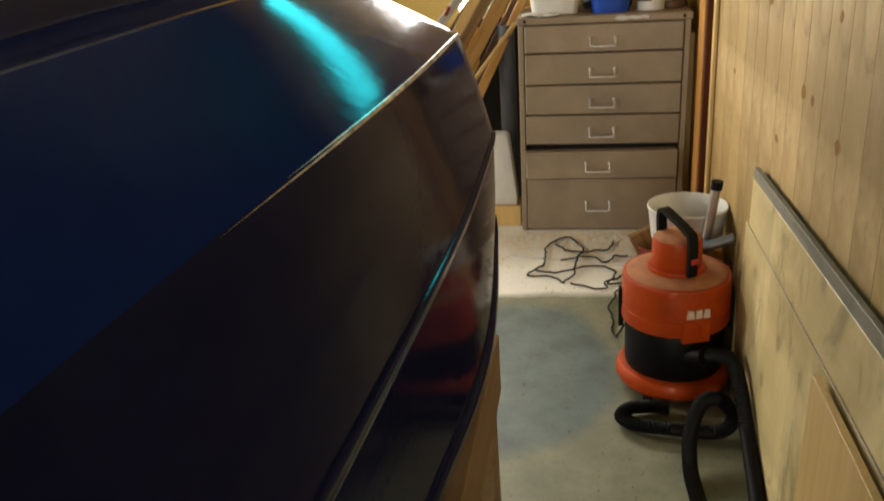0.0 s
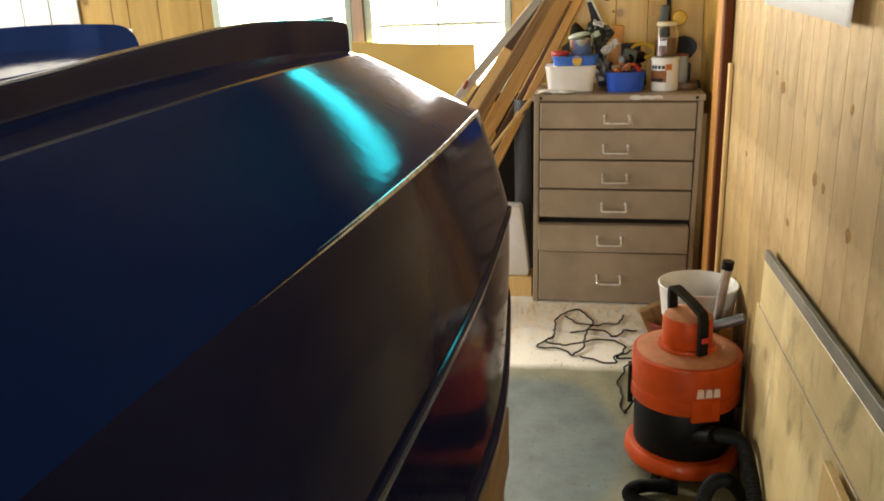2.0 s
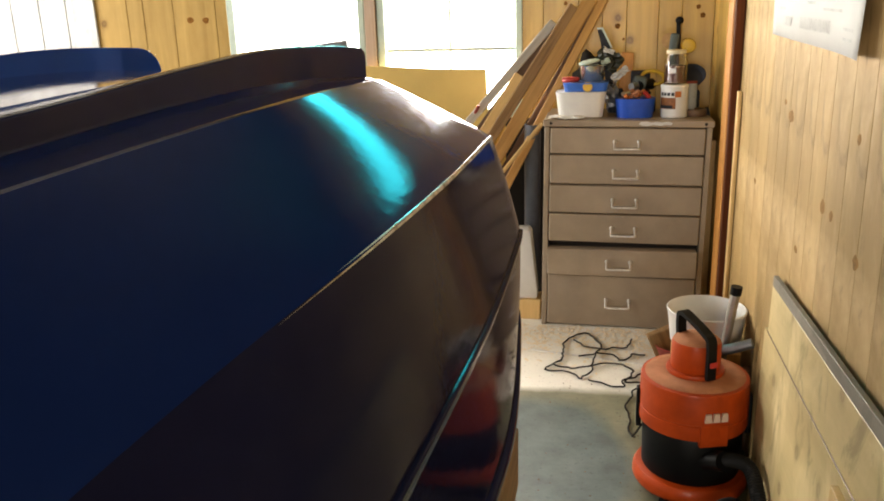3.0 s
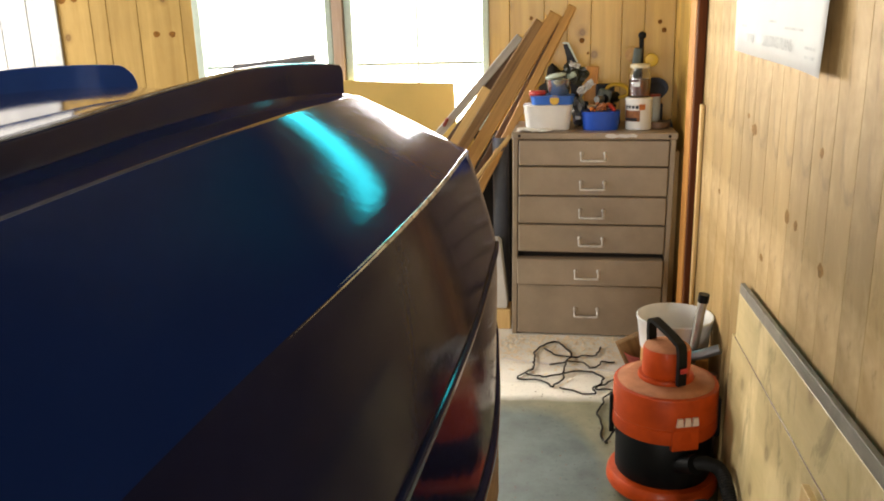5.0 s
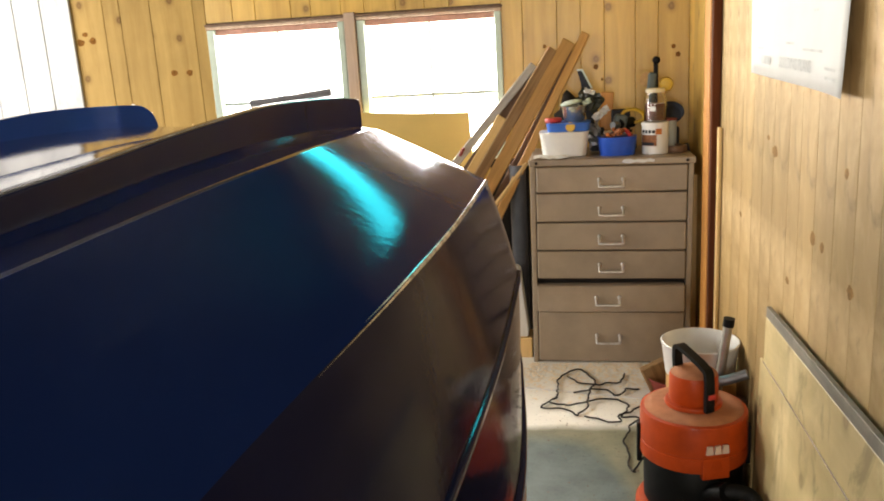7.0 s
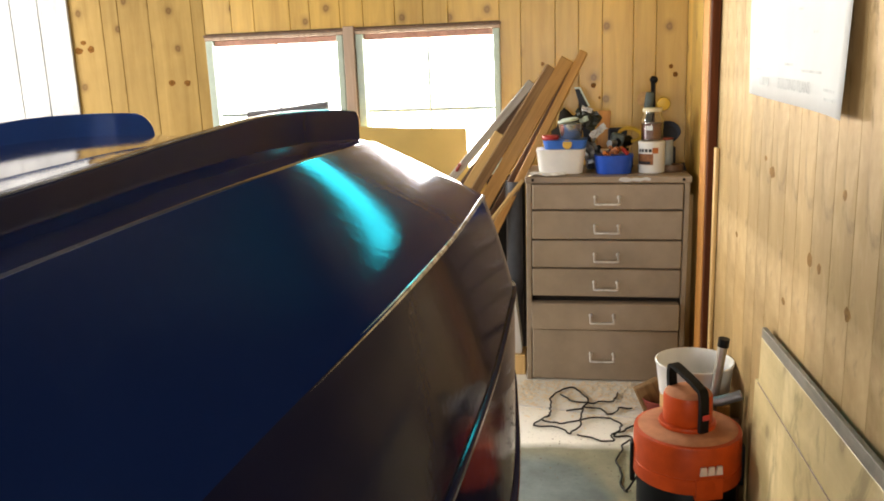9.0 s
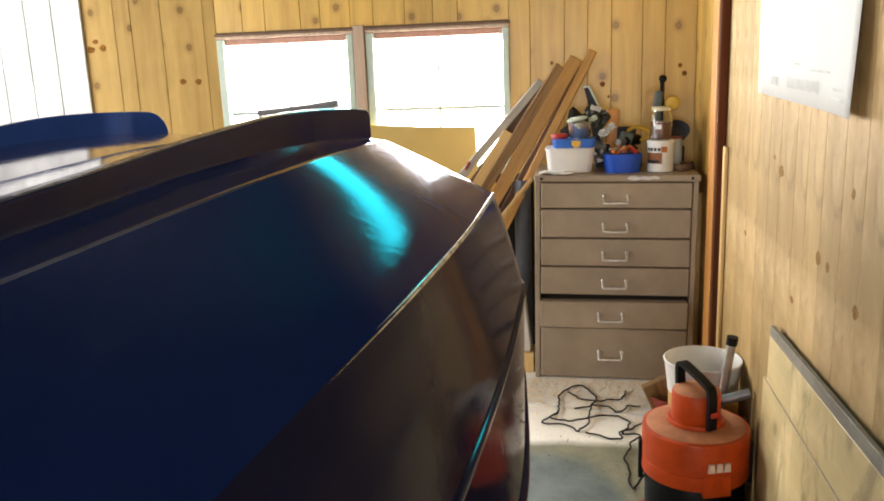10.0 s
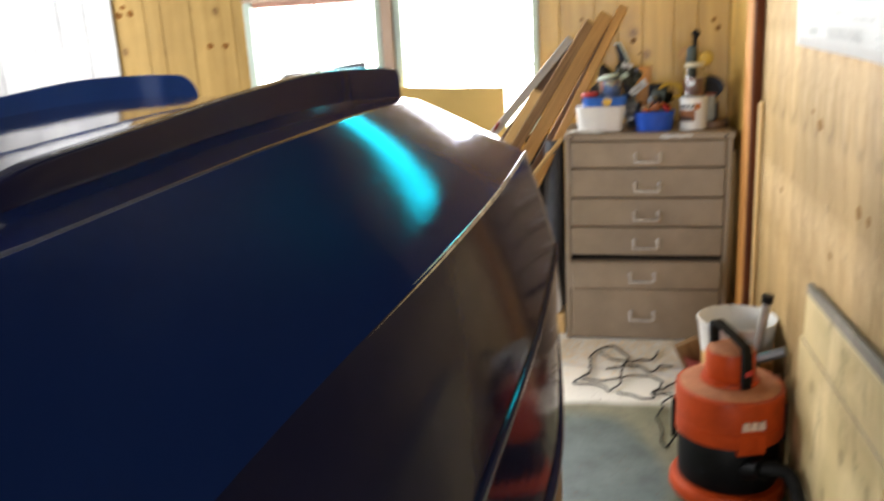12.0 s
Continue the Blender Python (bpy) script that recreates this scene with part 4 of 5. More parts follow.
hose = spline([(0.662, -1.475, 0.180), (0.700, -1.535, 0.215), (0.728, -1.60, 0.225), (0.738, -1.70, 0.18), (0.741, -1.80, 0.115), (0.742, -1.93, 0.055), (0.728, -2.05, 0.027), (0.67, -2.10, 0.026), (0.615, -2.0, 0.026),
               (0.602, -1.90, 0.026), (0.598, -1.81, 0.034), (0.607, -1.72, 0.075), (0.645, -1.63, 0.112), (0.700, -1.585, 0.10), (0.738, -1.61, 0.055), (0.69, -1.642, 0.027), (0.557, -1.634, 0.027), (0.47, -1.62, 0.027),
               (0.428, -1.58, 0.027), (0.455, -1.535, 0.027), (0.516, -1.523, 0.027), (0.57, -1.53, 0.027)], 26)
part("hose", tube([p - Vector((VX, VY, 0)) for p in hose], 0.0215, 10, rib=0.16), M_RUBBER, vac, "black corrugated hose lying in loops", smooth=70)

# ---- bucket, wand and offcuts behind the cleaner ----
solid("offcut_box", box(0.56, 0.77, -1.06, -0.84, 0, 0.345, 0.004), M_PLANK, "rough brown timber block under the basin", "offcut")
bk = thing("white_basin", "shallow white plastic basin with old filler inside", "basin", pose(0.664, -0.95, 0.346))
part("shell", lathe([(0.112, 0.0), (0.117, 0.002), (0.130, 0.107), (0.1335, 0.111), (0.1335, 0.117), (0.130, 0.119), (0.127, 0.113), (0.113, 0.012), (0.0, 0.010)], 44, cap=False), M_WHITE, bk, smooth=45)
part("contents", lathe([(0.0, 0.024), (0.06, 0.027), (0.114, 0.022)], 32, cap=False), M_PLANK_G, bk, "dry grey filler", smooth=60)
part("stirring_stick", box(-0.006, 0.006, -0.003, 0.003, 0.02, 0.185, 0.001), M_WHITE, bk, at=pose(0.062, 0.05, 0.0, 8, 14, 0))
wand = thing("vacuum_wand", "worn metal vacuum wand with a black end", "tube")
a, b = Vector((0.700, -1.085, 0.30)), Vector((0.732, -1.10, 0.575))
part("shaft", tube([a, a.lerp(b, 0.5), b], 0.0155, 18), M_ALU, wand, smooth=50)
part("end_cap", tube([b - (b - a) * 0.03, b + (b - a) * 0.07], 0.0185, 18), M_BLACK, wand, smooth=50)
part("foot", tube([a - (b - a) * 1.08, a], 0.016, 14), M_BLACK, wand, smooth=50)
pipe_ob = thing("suction_tube", "short dark metal suction tube resting by the plywood", "tube")
part("pipe", tube([Vector((0.66, -1.13, 0.375)), Vector((0.72, -1.145, 0.395)), Vector((0.785, -1.16, 0.425))], 0.0165, 18), M_GREY, pipe_ob, smooth=50)
part("prop", box(0.63, 0.67, -1.16, -1.11, 0, 0.358, 0.003), M_PLANK_D, pipe_ob, "dark wooden prop")
solid("dark_offcut", box(-0.10, 0.10, -0.02, 0.02, 0, 0.30, 0.004), M_PLANK_D, "dark wooden offcut standing behind the cleaner", "offcut", at=pose(0.715, -1.085, 0.0, 0, 0, 10))
solid("red_bowl", lathe([(0.055, 0.0), (0.06, 0.002), (0.092, 0.075), (0.097, 0.080), (0.094, 0.083), (0.086, 0.076), (0.055, 0.012), (0.0, 0.010)], 36, cap=False), M_BOWL,
             "dark red plastic bowl with wood scraps in it", "bowl", smooth=50, at=pose(0.625, -0.36, 0.0))
solid("wood_offcut", box(-0.055, 0.055, -0.016, 0.016, 0, 0.15, 0.004), M_PLANK_B, "brown wood scrap leaning in the red bowl", "offcut", at=pose(0.60, -0.345, 0.012, 10, -24, 10))

solid("file_handle", lathe([(0.003, -0.03), (0.007, -0.027), (0.009, -0.012), (0.0075, 0.003), (0.010, 0.013), (0.006, 0.022)], 16), M_BOWL, "small red tool handle wedged in the planks", "tool handle", smooth=60, at=pose(-0.325, 0.275, 1.012, 20, 30, 0))

# ---- beside the cabinet ----
solid("timber_block", box(-0.30, 0.008, 0.06, 0.20, 0, 0.10, 0.004), M_PLANK_L, "pale timber block beside the cabinet", "timber")
can = thing("white_container", "white plastic container with a sloping side on a timber block", "container", pose(-0.115, 0.13, 0.101))
part("body", prism([(-0.10, 0.0), (0.098, 0.0), (0.106, 0.012), (0.104, 0.05), (0.072, 0.335), (0.060, 0.35), (-0.10, 0.35)], "y", -0.05, 0.05, 0.006), M_WHITE, can, smooth=40)
# Added near-black sheet that makes the gap beside the cabinet dark.
solid("storage_board", box(-0.20, -0.004, 0.40, 0.412, 0, 0.95, 0.002), M_STEEL_D, "near-black sheet added to darken the gap behind the pipe", "board")
solid("grey_pipe", lathe([(0.040, 0.0), (0.041, 0.004), (0.041, 0.93), (0.036, 0.93), (0.036, 0.90)], 28), M_PIPE, "dark blue-grey pipe standing behind the cabinet", "pipe", smooth=50, at=pose(-0.055, 0.31, 0))

# ---- clutter on the cabinet ----
CT = 0.993
tub = thing("white_tub", "white plastic ice-cream tub on the cabinet", "tub", pose(0.185, 0.15, CT - 0.001))
def tapered(wx, wy, h, grow, bev, bm=None):
    made = bm or bmesh.new()
    lo = [made.verts.new((sx * wx / 2, sy * wy / 2, 0)) for sx, sy in ((-1, -1), (1, -1), (1, 1), (-1, 1))]
    hi = [made.verts.new((sx * (wx / 2 + grow), sy * (wy / 2 + grow), h)) for sx, sy in ((-1, -1), (1, -1), (1, 1), (-1, 1))]
    made.faces.new(lo[::-1])
    made.faces.new(hi)
    for i in range(4):
        made.faces.new((lo[i], lo[(i + 1) % 4], hi[(i + 1) % 4], hi[i]))
    es = [e for e in made.edges if abs(e.verts[0].co.z - e.verts[1].co.z) > h / 2]
    bmesh.ops.bevel(made, geom=es, offset=bev, segments=4, affect="EDGES", profile=0.5)
    return made


part("tub_body", tapered(0.20, 0.15, 0.105, 0.012, 0.03), M_WHITE, tub, smooth=40)
part("rim", tapered(0.228, 0.178, 0.008, 0.001, 0.04), M_WHITE, tub, smooth=40, at=pose(0, 0, 0.1055))
bx = thing("blue_lunchbox", "blue plastic box with a label stacked on a white tub", "box", pose(0.205, 0.16, CT + 0.113))
part("box_body", tapered(0.19, 0.14, 0.040, 0.008, 0.025), M_BLUE_L, bx, smooth=40)
part("label", lathe([(0.022, 0), (0.021, 0.001)], 20), M_YELLOW, bx, "yellow round label", at=pose(0.01, -0.0775, 0.022, 82, 0, 0))
solid("red_tin", lathe([(0.038, 0), (0.040, 0.003), (0.040, 0.016), (0.036, 0.020)], 26), M_RED, "flat red tin lying on the blue box", "tin", smooth=45, at=pose(0.135, 0.16, CT + 0.1535))
sj = thing("steel_pot", "small shiny metal pot with a pale green lid", "pot", pose(0.232, 0.165, CT + 0.1535))
part("pot_body", lathe([(0.040, 0), (0.046, 0.004), (0.058, 0.066), (0.062, 0.072), (0.059, 0.075), (0.054, 0.068), (0.04, 0.008), (0, 0.008)], 32, cap=False), M_SILVER, sj, smooth=50)
part("pot_lid", lathe([(0.0, 0.0), (0.046, 0.0), (0.05, 0.004), (0.049, 0.010), (0.03, 0.017), (0.0, 0.019)], 28, cap=False), M_GREENP, sj, "pale green lid lying askew", smooth=50, at=pose(-0.012, -0.005, 0.081, 0, -10, 0))


def crumpled(w, h, amp, seed):
    """A thin creased sheet standing in x and z."""
    rnd = random.Random(seed)
    bm = bmesh.new()
    g = []
    for i in range(8):
        g.append([bm.verts.new((w * (i / 7 - 0.5) + rnd.uniform(-amp, amp) * 0.5, rnd.uniform(-amp, amp), h * k / 6 + rnd.uniform(-amp, amp) * 0.5)) for k in range(7)])
    for i in range(7):
        for k in range(6):
            bm.faces.new((g[i][k], g[i + 1][k], g[i + 1][k + 1], g[i][k + 1]))
    return bm


wr = thing("torn_wrapper", "crumpled dark wrapper with torn white edges on the pot", "wrapper", pose(0.285, 0.175, CT + 0.215, 0, 30, 0))
for nm, w, h, amp, seed, m_, at_ in (("wrapper_sheet", 0.115, 0.085, 0.013, 4, M_WRAP, pose(0, 0, 0)), ("torn_edge", 0.030, 0.085, 0.009, 7, M_PAPER, pose(0.062, -0.012, -0.028, 0, 22, 0)),
                                     ("torn_edge", 0.050, 0.020, 0.006, 5, M_PAPER, pose(-0.018, -0.016, 0.064, 0, -8, 0)), ("torn_edge", 0.022, 0.040, 0.006, 8, M_GREENP, pose(-0.022, -0.018, 0.012, 0, 40, 0))):
    sheet = part(nm, crumpled(w, h, amp, seed), m_, wr, at=at_)
    mod = sheet.modifiers.new("thickness", "SOLIDIFY")
    mod.thickness = 0.001
bl = thing("wide_scraper", "grey-green scraper blade leaning on the wrapper", "scraper", pose(0.325, 0.25, CT - 0.002, 0, 0, 0))
part("blade", prism([(-0.012, 0.0), (0.016, 0.0), (-0.012, 0.30), (-0.055, 0.385), (-0.075, 0.382), (-0.060, 0.33)], "y", -0.006, 0.006, 0.002), M_DKGREY, bl)
part("blade_edge", prism([(-0.012, 0.302), (-0.004, 0.300), (-0.050, 0.392), (-0.078, 0.392), (-0.075, 0.384), (-0.056, 0.386)], "y", -0.008, 0.004), M_GREENP, bl, "pale green worn edge")
solid("orange_offcut", box(-0.03, 0.03, -0.01, 0.01, 0, 0.275, 0.003), M_POST, "orange stained offcut standing on the cabinet", "offcut", at=pose(0.375, 0.36, CT - 0.004, -3, 4, 0))
tg = thing("grey_rag", "crumpled pale grey rag between the tubs", "rag", pose(0.335, 0.13, CT + 0.045, 0, -20, 20))
sheet = part("rag_sheet", crumpled(0.085, 0.10, 0.014, 9), M_GREY, tg)
mod = sheet.modifiers.new("thickness", "SOLIDIFY")
mod.thickness = 0.002
bs = thing("blue_basin", "bright blue plastic tub full of small parts", "tub", pose(0.428, 0.125, CT - 0.004))
part("basin_body", tapered(0.158, 0.13, 0.085, 0.010, 0.055), M_BLUE, bs, smooth=40)
for i in range(16):
    rx, ry = random.uniform(-0.06, 0.06), random.uniform(-0.05, 0.05)
    part("small_part", box(-0.02, 0.02, -0.008, 0.008, -0.006, 0.008, 0.002), random.choice((M_ALU, M_DUST, M_LABEL, M_BLACK, M_RED)), bs, at=pose(rx, ry, 0.088 + random.uniform(0, 0.02), random.uniform(-50, 50), random.uniform(-50, 50), random.uniform(0, 180)))
pc = thing("filler_tin", "white plastic tin with an orange label", "tin", pose(0.600, 0.13, CT - 0.006))
part("tin_body", lathe([(0.056, 0), (0.059, 0.003), (0.060, 0.13), (0.062, 0.134), (0.062, 0.142), (0.056, 0.146)], 36), M_WHITE, pc, smooth=40)
def wrapped(a0, a1, z0, z1, r):
    """A strip lying round a tin between two angles."""
    bm = bmesh.new()
    n = max(2, int(abs(a1 - a0) / 6))
    cols = []
    for k in range(n + 1):
        t = math.radians(a0 + (a1 - a0) * k / n)
        cols.append([bm.verts.new((r * math.cos(t), r * math.sin(t), z)) for z in (z0, z1)])
    for u, v in zip(cols, cols[1:]):
        bm.faces.new((u[0], v[0], v[1], u[1]))
    return bm


part("tin_label", wrapped(-165, -88, 0.040, 0.090, 0.0612), M_PRINT, pc, "brown printed picture", smooth=60)
part("label_band", wrapped(-165, -100, 0.042, 0.056, 0.0616), M_DKGREY, pc, "dark printed band", smooth=60)
part("label_patch", wrapped(-92, -66, 0.092, 0.118, 0.0613), M_LABEL, pc, "orange printed patch", smooth=60)
for a in (-158, -141, -124, -107):
    part("printed_bar", wrapped(a, a + 12, 0.098, 0.112, 0.0613), M_DKGREY, pc, "dark lettering", smooth=60)
jar = thing("glass_jar", "glass jar half full of dark brown liquid on the tin", "jar", pose(0.600, 0.13, CT + 0.1405))
part("jar_glass", lathe([(0.046, 0), (0.049, 0.004), (0.050, 0.10), (0.042, 0.118), (0.041, 0.135), (0.038, 0.135), (0.039, 0.117), (0.047, 0.099), (0.046, 0.006), (0.0, 0.005)], 36, cap=False), M_JAR, jar, smooth=50)
part("liquid", lathe([(0.0, 0.0056), (0.0455, 0.0066), (0.0462, 0.082), (0.0, 0.0822)], 36, cap=False), M_BROWN, jar, "dark brown liquid", smooth=50)
part("jar_lid", lathe([(0.0425, 0.132), (0.0435, 0.134), (0.0435, 0.146), (0.040, 0.149)], 32), M_CREAM, jar, "pale cream lid", smooth=45)
part("jar_label", box(-0.014, 0.014, -0.0515, -0.0505, 0.050, 0.070), M_PAPER, jar, "small white label", at=pose(0, 0, 0, 0, 0, -18))
cl = thing("bar_clamp", "black and yellow clamp standing among the tools", "clamp", pose(0.605, 0.33, CT - 0.004))
part("clamp_bar", box(-0.010, 0.010, -0.005, 0.005, 0.0, 0.43, 0.002), M_BLACK, cl, at=pose(0.02, 0, 0, 0, -1, 0))
part("clamp_head", lathe([(0.012, -0.02), (0.018, -0.016), (0.018, 0.016), (0.012, 0.02)], 16), M_BLACK, cl, smooth=50, at=pose(0.016, 0, 0.415, 90, 0, 0))
part("clamp_grip", box(-0.020, 0.020, -0.018, 0.018, 0.17, 0.34, 0.010, seg=2), M_GRIP, cl, "grey-green grip", smooth=50, at=pose(-0.035, 0, 0.02, 0, 6, 0))
part("clamp_body", lathe([(0.015, -0.016), (0.030, -0.014), (0.034, 0.0), (0.030, 0.014), (0.015, 0.016)], 24), M_YELLOW, cl, "yellow plastic body", smooth=50, at=pose(0.062, -0.005, 0.300, 90, 0, 0))
solid("yellow_tape_ring", tube([Vector((0.052 * math.cos(t), 0, 0.03 * math.sin(t))) for t in [2 * math.pi * i / 24 for i in range(25)]], 0.009, 8), M_YELLOW, "yellow looped strap on the tools", "strap", smooth=60, at=pose(0.51, 0.27, CT + 0.158, 0, 8, 0))
drill = thing("cordless_drill", "black cordless drill lying among the tools", "drill", pose(0.475, 0.25, CT - 0.002, 0, 0, 55))
part("battery", box(-0.045, 0.045, -0.035, 0.035, 0, 0.05, 0.008, seg=2), M_BLACK, drill)
part("drill_grip", box(-0.02, 0.02, -0.016, 0.016, 0.045, 0.12, 0.008, seg=2), M_BLACK, drill, at=pose(0, 0, 0, 0, -8, 0))
part("drill_motor", tube([Vector((-0.07, 0, 0.13)), Vector((0.05, 0, 0.13))], 0.026, 16), M_BLACK, drill, smooth=50)
part("chuck", tube([Vector((-0.115, 0, 0.13)), Vector((-0.07, 0, 0.13))], 0.016, 14), M_GREY, drill, smooth=50)
for x, y, h, w in ((0.455, 0.36, 0.19, 0.09), (0.34, 0.30, 0.11, 0.07), (0.70, 0.30, 0.10, 0.05)):
    bb = thing("tool_case", "dark grey tool case standing at the wall", "case", pose(x, y, CT - 0.004), group="tool cases")
    part("case_body", box(-w / 2, w / 2, -0.025, 0.025, 0, h, 0.008, seg=2), M_DKGREY, bb)
    part("case_catch", box(-0.01, 0.01, -0.029, -0.0255, h * 0.6, h * 0.6 + 0.02, 0.001), M_BLACK, bb)
pan = thing("dark_pan", "dark round pan leaning at the wall", "pan", pose(0.66, 0.42, CT - 0.002))
part("pan_dish", lathe([(0.0, 0.0), (0.050, 0.0), (0.060, 0.022), (0.063, 0.022), (0.053, -0.005), (0.0, -0.005)], 36, cap=False), M_DKGREY, pan, smooth=50, at=pose(0.035, -0.03, 0.150, 48, 0, 0))
part("pan_stand", box(-0.05, 0.05, -0.03, 0.03, 0, 0.115, 0.006), M_DKGREY, pan)
solid("tape_roll", lathe([(0.040, 0), (0.056, 0.0), (0.058, 0.004), (0.058, 0.026), (0.056, 0.030), (0.040, 0.030), (0.040, 0)], 32, cap=False), M_PLANK_D, "brown roll of tape lying on the cabinet", "tape", smooth=50, at=pose(0.690, 0.17, CT - 0.006))
bag = bmesh.new()
bmesh.ops.create_icosphere(bag, subdivisions=3, radius=1.0)
for v in bag.verts:
    k = 1 + 0.13 * math.sin(5 * v.co.x + 3 * v.co.z) + 0.08 * math.sin(9 * v.co.z + 4 * v.co.y)
    v.co = Vector((v.co.x * 0.075 * k, v.co.y * 0.05 * k, 0.135 + v.co.z * 0.135 * k))
    v.co.z = max(0.0, v.co.z)
solid("dark_bag", bag, M_STEEL_D, "slumped dark brown bag behind the pot", "bag", smooth=60, at=pose(0.215, 0.37, CT - 0.001))
solid("sanding_disc", lathe([(0.006, 0.0), (0.036, 0.0), (0.036, 0.002), (0.006, 0.002)], 28), M_PLANK, "round tan sanding disc leaning on the clamp", "disc", at=pose(0.583, 0.365, CT + 0.320, 86, 0, 0))
solid("dark_shoe_block", box(-0.032, 0.032, -0.02, 0.02, 0, 0.12, 0.014, seg=3), M_GRIP, "dark grey-green block leaning over the blue tub", "block", at=pose(0.425, 0.205, CT + 0.055, 0, 14, 10))
bagm = crumpled(0.16, 0.10, 0.010, 21)
for v in bagm.verts:
    v.co = Vector((v.co.x, v.co.z - 0.05, 0.012 + abs(v.co.y) * 1.1))
film_bag = solid("plastic_film", bagm, M_WHITE, "crumpled whitish plastic film under the tub", "plastic film", at=pose(0.125, 0.045, CT - 0.0115))
film_bag.modifiers.new("thickness", "SOLIDIFY").thickness = 0.001
pt = thing("pale_tin", "pale grey tin behind the white tin", "tin", pose(0.672, 0.235, CT - 0.005))
part("tin_side", lathe([(0.034, 0.0), (0.036, 0.003), (0.036, 0.135), (0.034, 0.139)], 24), M_PALEGREY, pt, smooth=45)
part("tin_rim", lathe([(0.0345, 0.139), (0.037, 0.140), (0.037, 0.146), (0.033, 0.147)], 24), M_BOWL, pt, "dark red rim", smooth=45)
solid("dark_rag", bent_bar([(0.748, 0.22, 1.015), (0.756, 0.22, 0.99), (0.766, 0.22, 0.94), (0.768, 0.22, 0.89)], 0.012, 1.6), M_DKGREY, "dark rag hanging over the cabinet edge", "rag", smooth=60)

# ---- floor clutter ----
cord = [(0.50, -1.20, 0.2), (0.435, -1.13, 0.06), (0.425, -1.05, 0.008), (0.416, -0.92, 0.008), (0.414, -0.80, 0.008), (0.44, -0.70, 0.008), (0.47, -0.625, 0.010), (0.406, -0.608, 0.008), (0.44, -0.542, 0.010),
        (0.431, -0.48, 0.008), (0.38, -0.437, 0.008), (0.291, -0.467, 0.012), (0.215, -0.511, 0.012), (0.163, -0.505, 0.008), (0.113, -0.48, 0.012), (0.147, -0.407, 0.008)]
def kinked(pts, seed):
    """A cable line with small irregular kinks, kept above the floor."""
    rnd = random.Random(seed)
    a, b, c = (rnd.uniform(0, 6.28) for _ in range(3))
    out = []
    for i, q in enumerate(spline(pts, 8)):
        k = 0.005 * math.sin(0.55 * i + a) + 0.0025 * math.sin(1.25 * i + b)
        out.append(q + Vector((k, 0.004 * math.sin(0.7 * i + c), 0.0)))
    return out


solid("power_cable", tube(kinked(cord, 1), 0.0038, 7), M_CORD, "black power cable tangled on the dusty floor", "cable", smooth=70, group="floor cables")
cord2 = [(0.215, -0.385, 0.010), (0.291, -0.345, 0.014), (0.302, -0.238, 0.008), (0.256, -0.127, 0.008), (0.212, -0.118, 0.008), (0.156, -0.191, 0.008), (0.139, -0.303, 0.008), (0.146, -0.387, 0.012), (0.125, -0.459, 0.008),
         (0.072, -0.531, 0.008), (0.125, -0.545, 0.008), (0.188, -0.551, 0.008), (0.225, -0.604, 0.008), (0.26, -0.555, 0.010), (0.279, -0.458, 0.016), (0.284, -0.356, 0.016), (0.357, -0.351, 0.008), (0.401, -0.403, 0.008), (0.44, -0.335, 0.008), (0.49, -0.33, 0.008)]
solid("power_cable", tube(kinked(cord2, 2), 0.0038, 7), M_CORD, "black power cable tangled on the dusty floor", "cable", smooth=70, group="floor cables")
cord3 = [(0.439, -0.161, 0.008), (0.423, -0.251, 0.008), (0.367, -0.266, 0.008), (0.308, -0.302, 0.014), (0.223, -0.254, 0.008), (0.187, -0.20, 0.012)]
cord4 = [(0.49, -0.50, 0.008), (0.463, -0.546, 0.008), (0.406, -0.608, 0.014), (0.397, -0.662, 0.008), (0.337, -0.653, 0.008), (0.264, -0.61, 0.008)]
solid("power_cable", tube(kinked(cord4, 4), 0.0038, 7), M_CORD, "black power cable tangled on the dusty floor", "cable", smooth=70, group="floor cables")
solid("power_cable", tube(kinked(cord3, 3), 0.0036, 7), M_CORD, "black power cable tangled on the dusty floor", "cable", smooth=70, group="floor cables")
solid("white_strip", box(-0.26, 0.26, -0.006, 0.006, 0, 0.004, 0.001), M_WHITE, "thin white plastic strip lying on the floor", "strip", at=pose(0.25, -0.367, 0.0, 0, 0, -11))


def shavings(count):
    rnd = random.Random(5)
    vs, fs = [], []
    for i in range(count):
        x = rnd.uniform(-0.25, 0.62)
        y = -0.015 - abs(rnd.gauss(0, 0.20))
        if y < -0.62:
            continue
        s, a, h = rnd.uniform(0.003, 0.015), rnd.uniform(0, 6.28), rnd.uniform(0.001, 0.006)
        c, d = math.cos(a) * s, math.sin(a) * s
        w = rnd.uniform(0.2, 0.45)
        k = len(vs)
        vs += [(x - c - d * w, y - d + c * w, 0.001), (x - c + d * w, y - d - c * w, 0.001), (x + d * w, y - c * w, h), (x - d * w, y + c * w, h), (x + c + d * w, y + d - c * w, 0.002), (x + c - d * w, y + d + c * w, 0.002)]
        fs += [(k, k + 1, k + 2, k + 3), (k + 3, k + 2, k + 4, k + 5)]
    me = bpy.data.meshes.new("wood_shavings")
    me.from_pydata(vs, [], fs)
    me.materials.append(M_SHAVE)
    return me


tagged(new("wood_shavings", shavings(1100)), "pale curled wood shavings scattered before the cabinet", "shavings", kind="stuff")


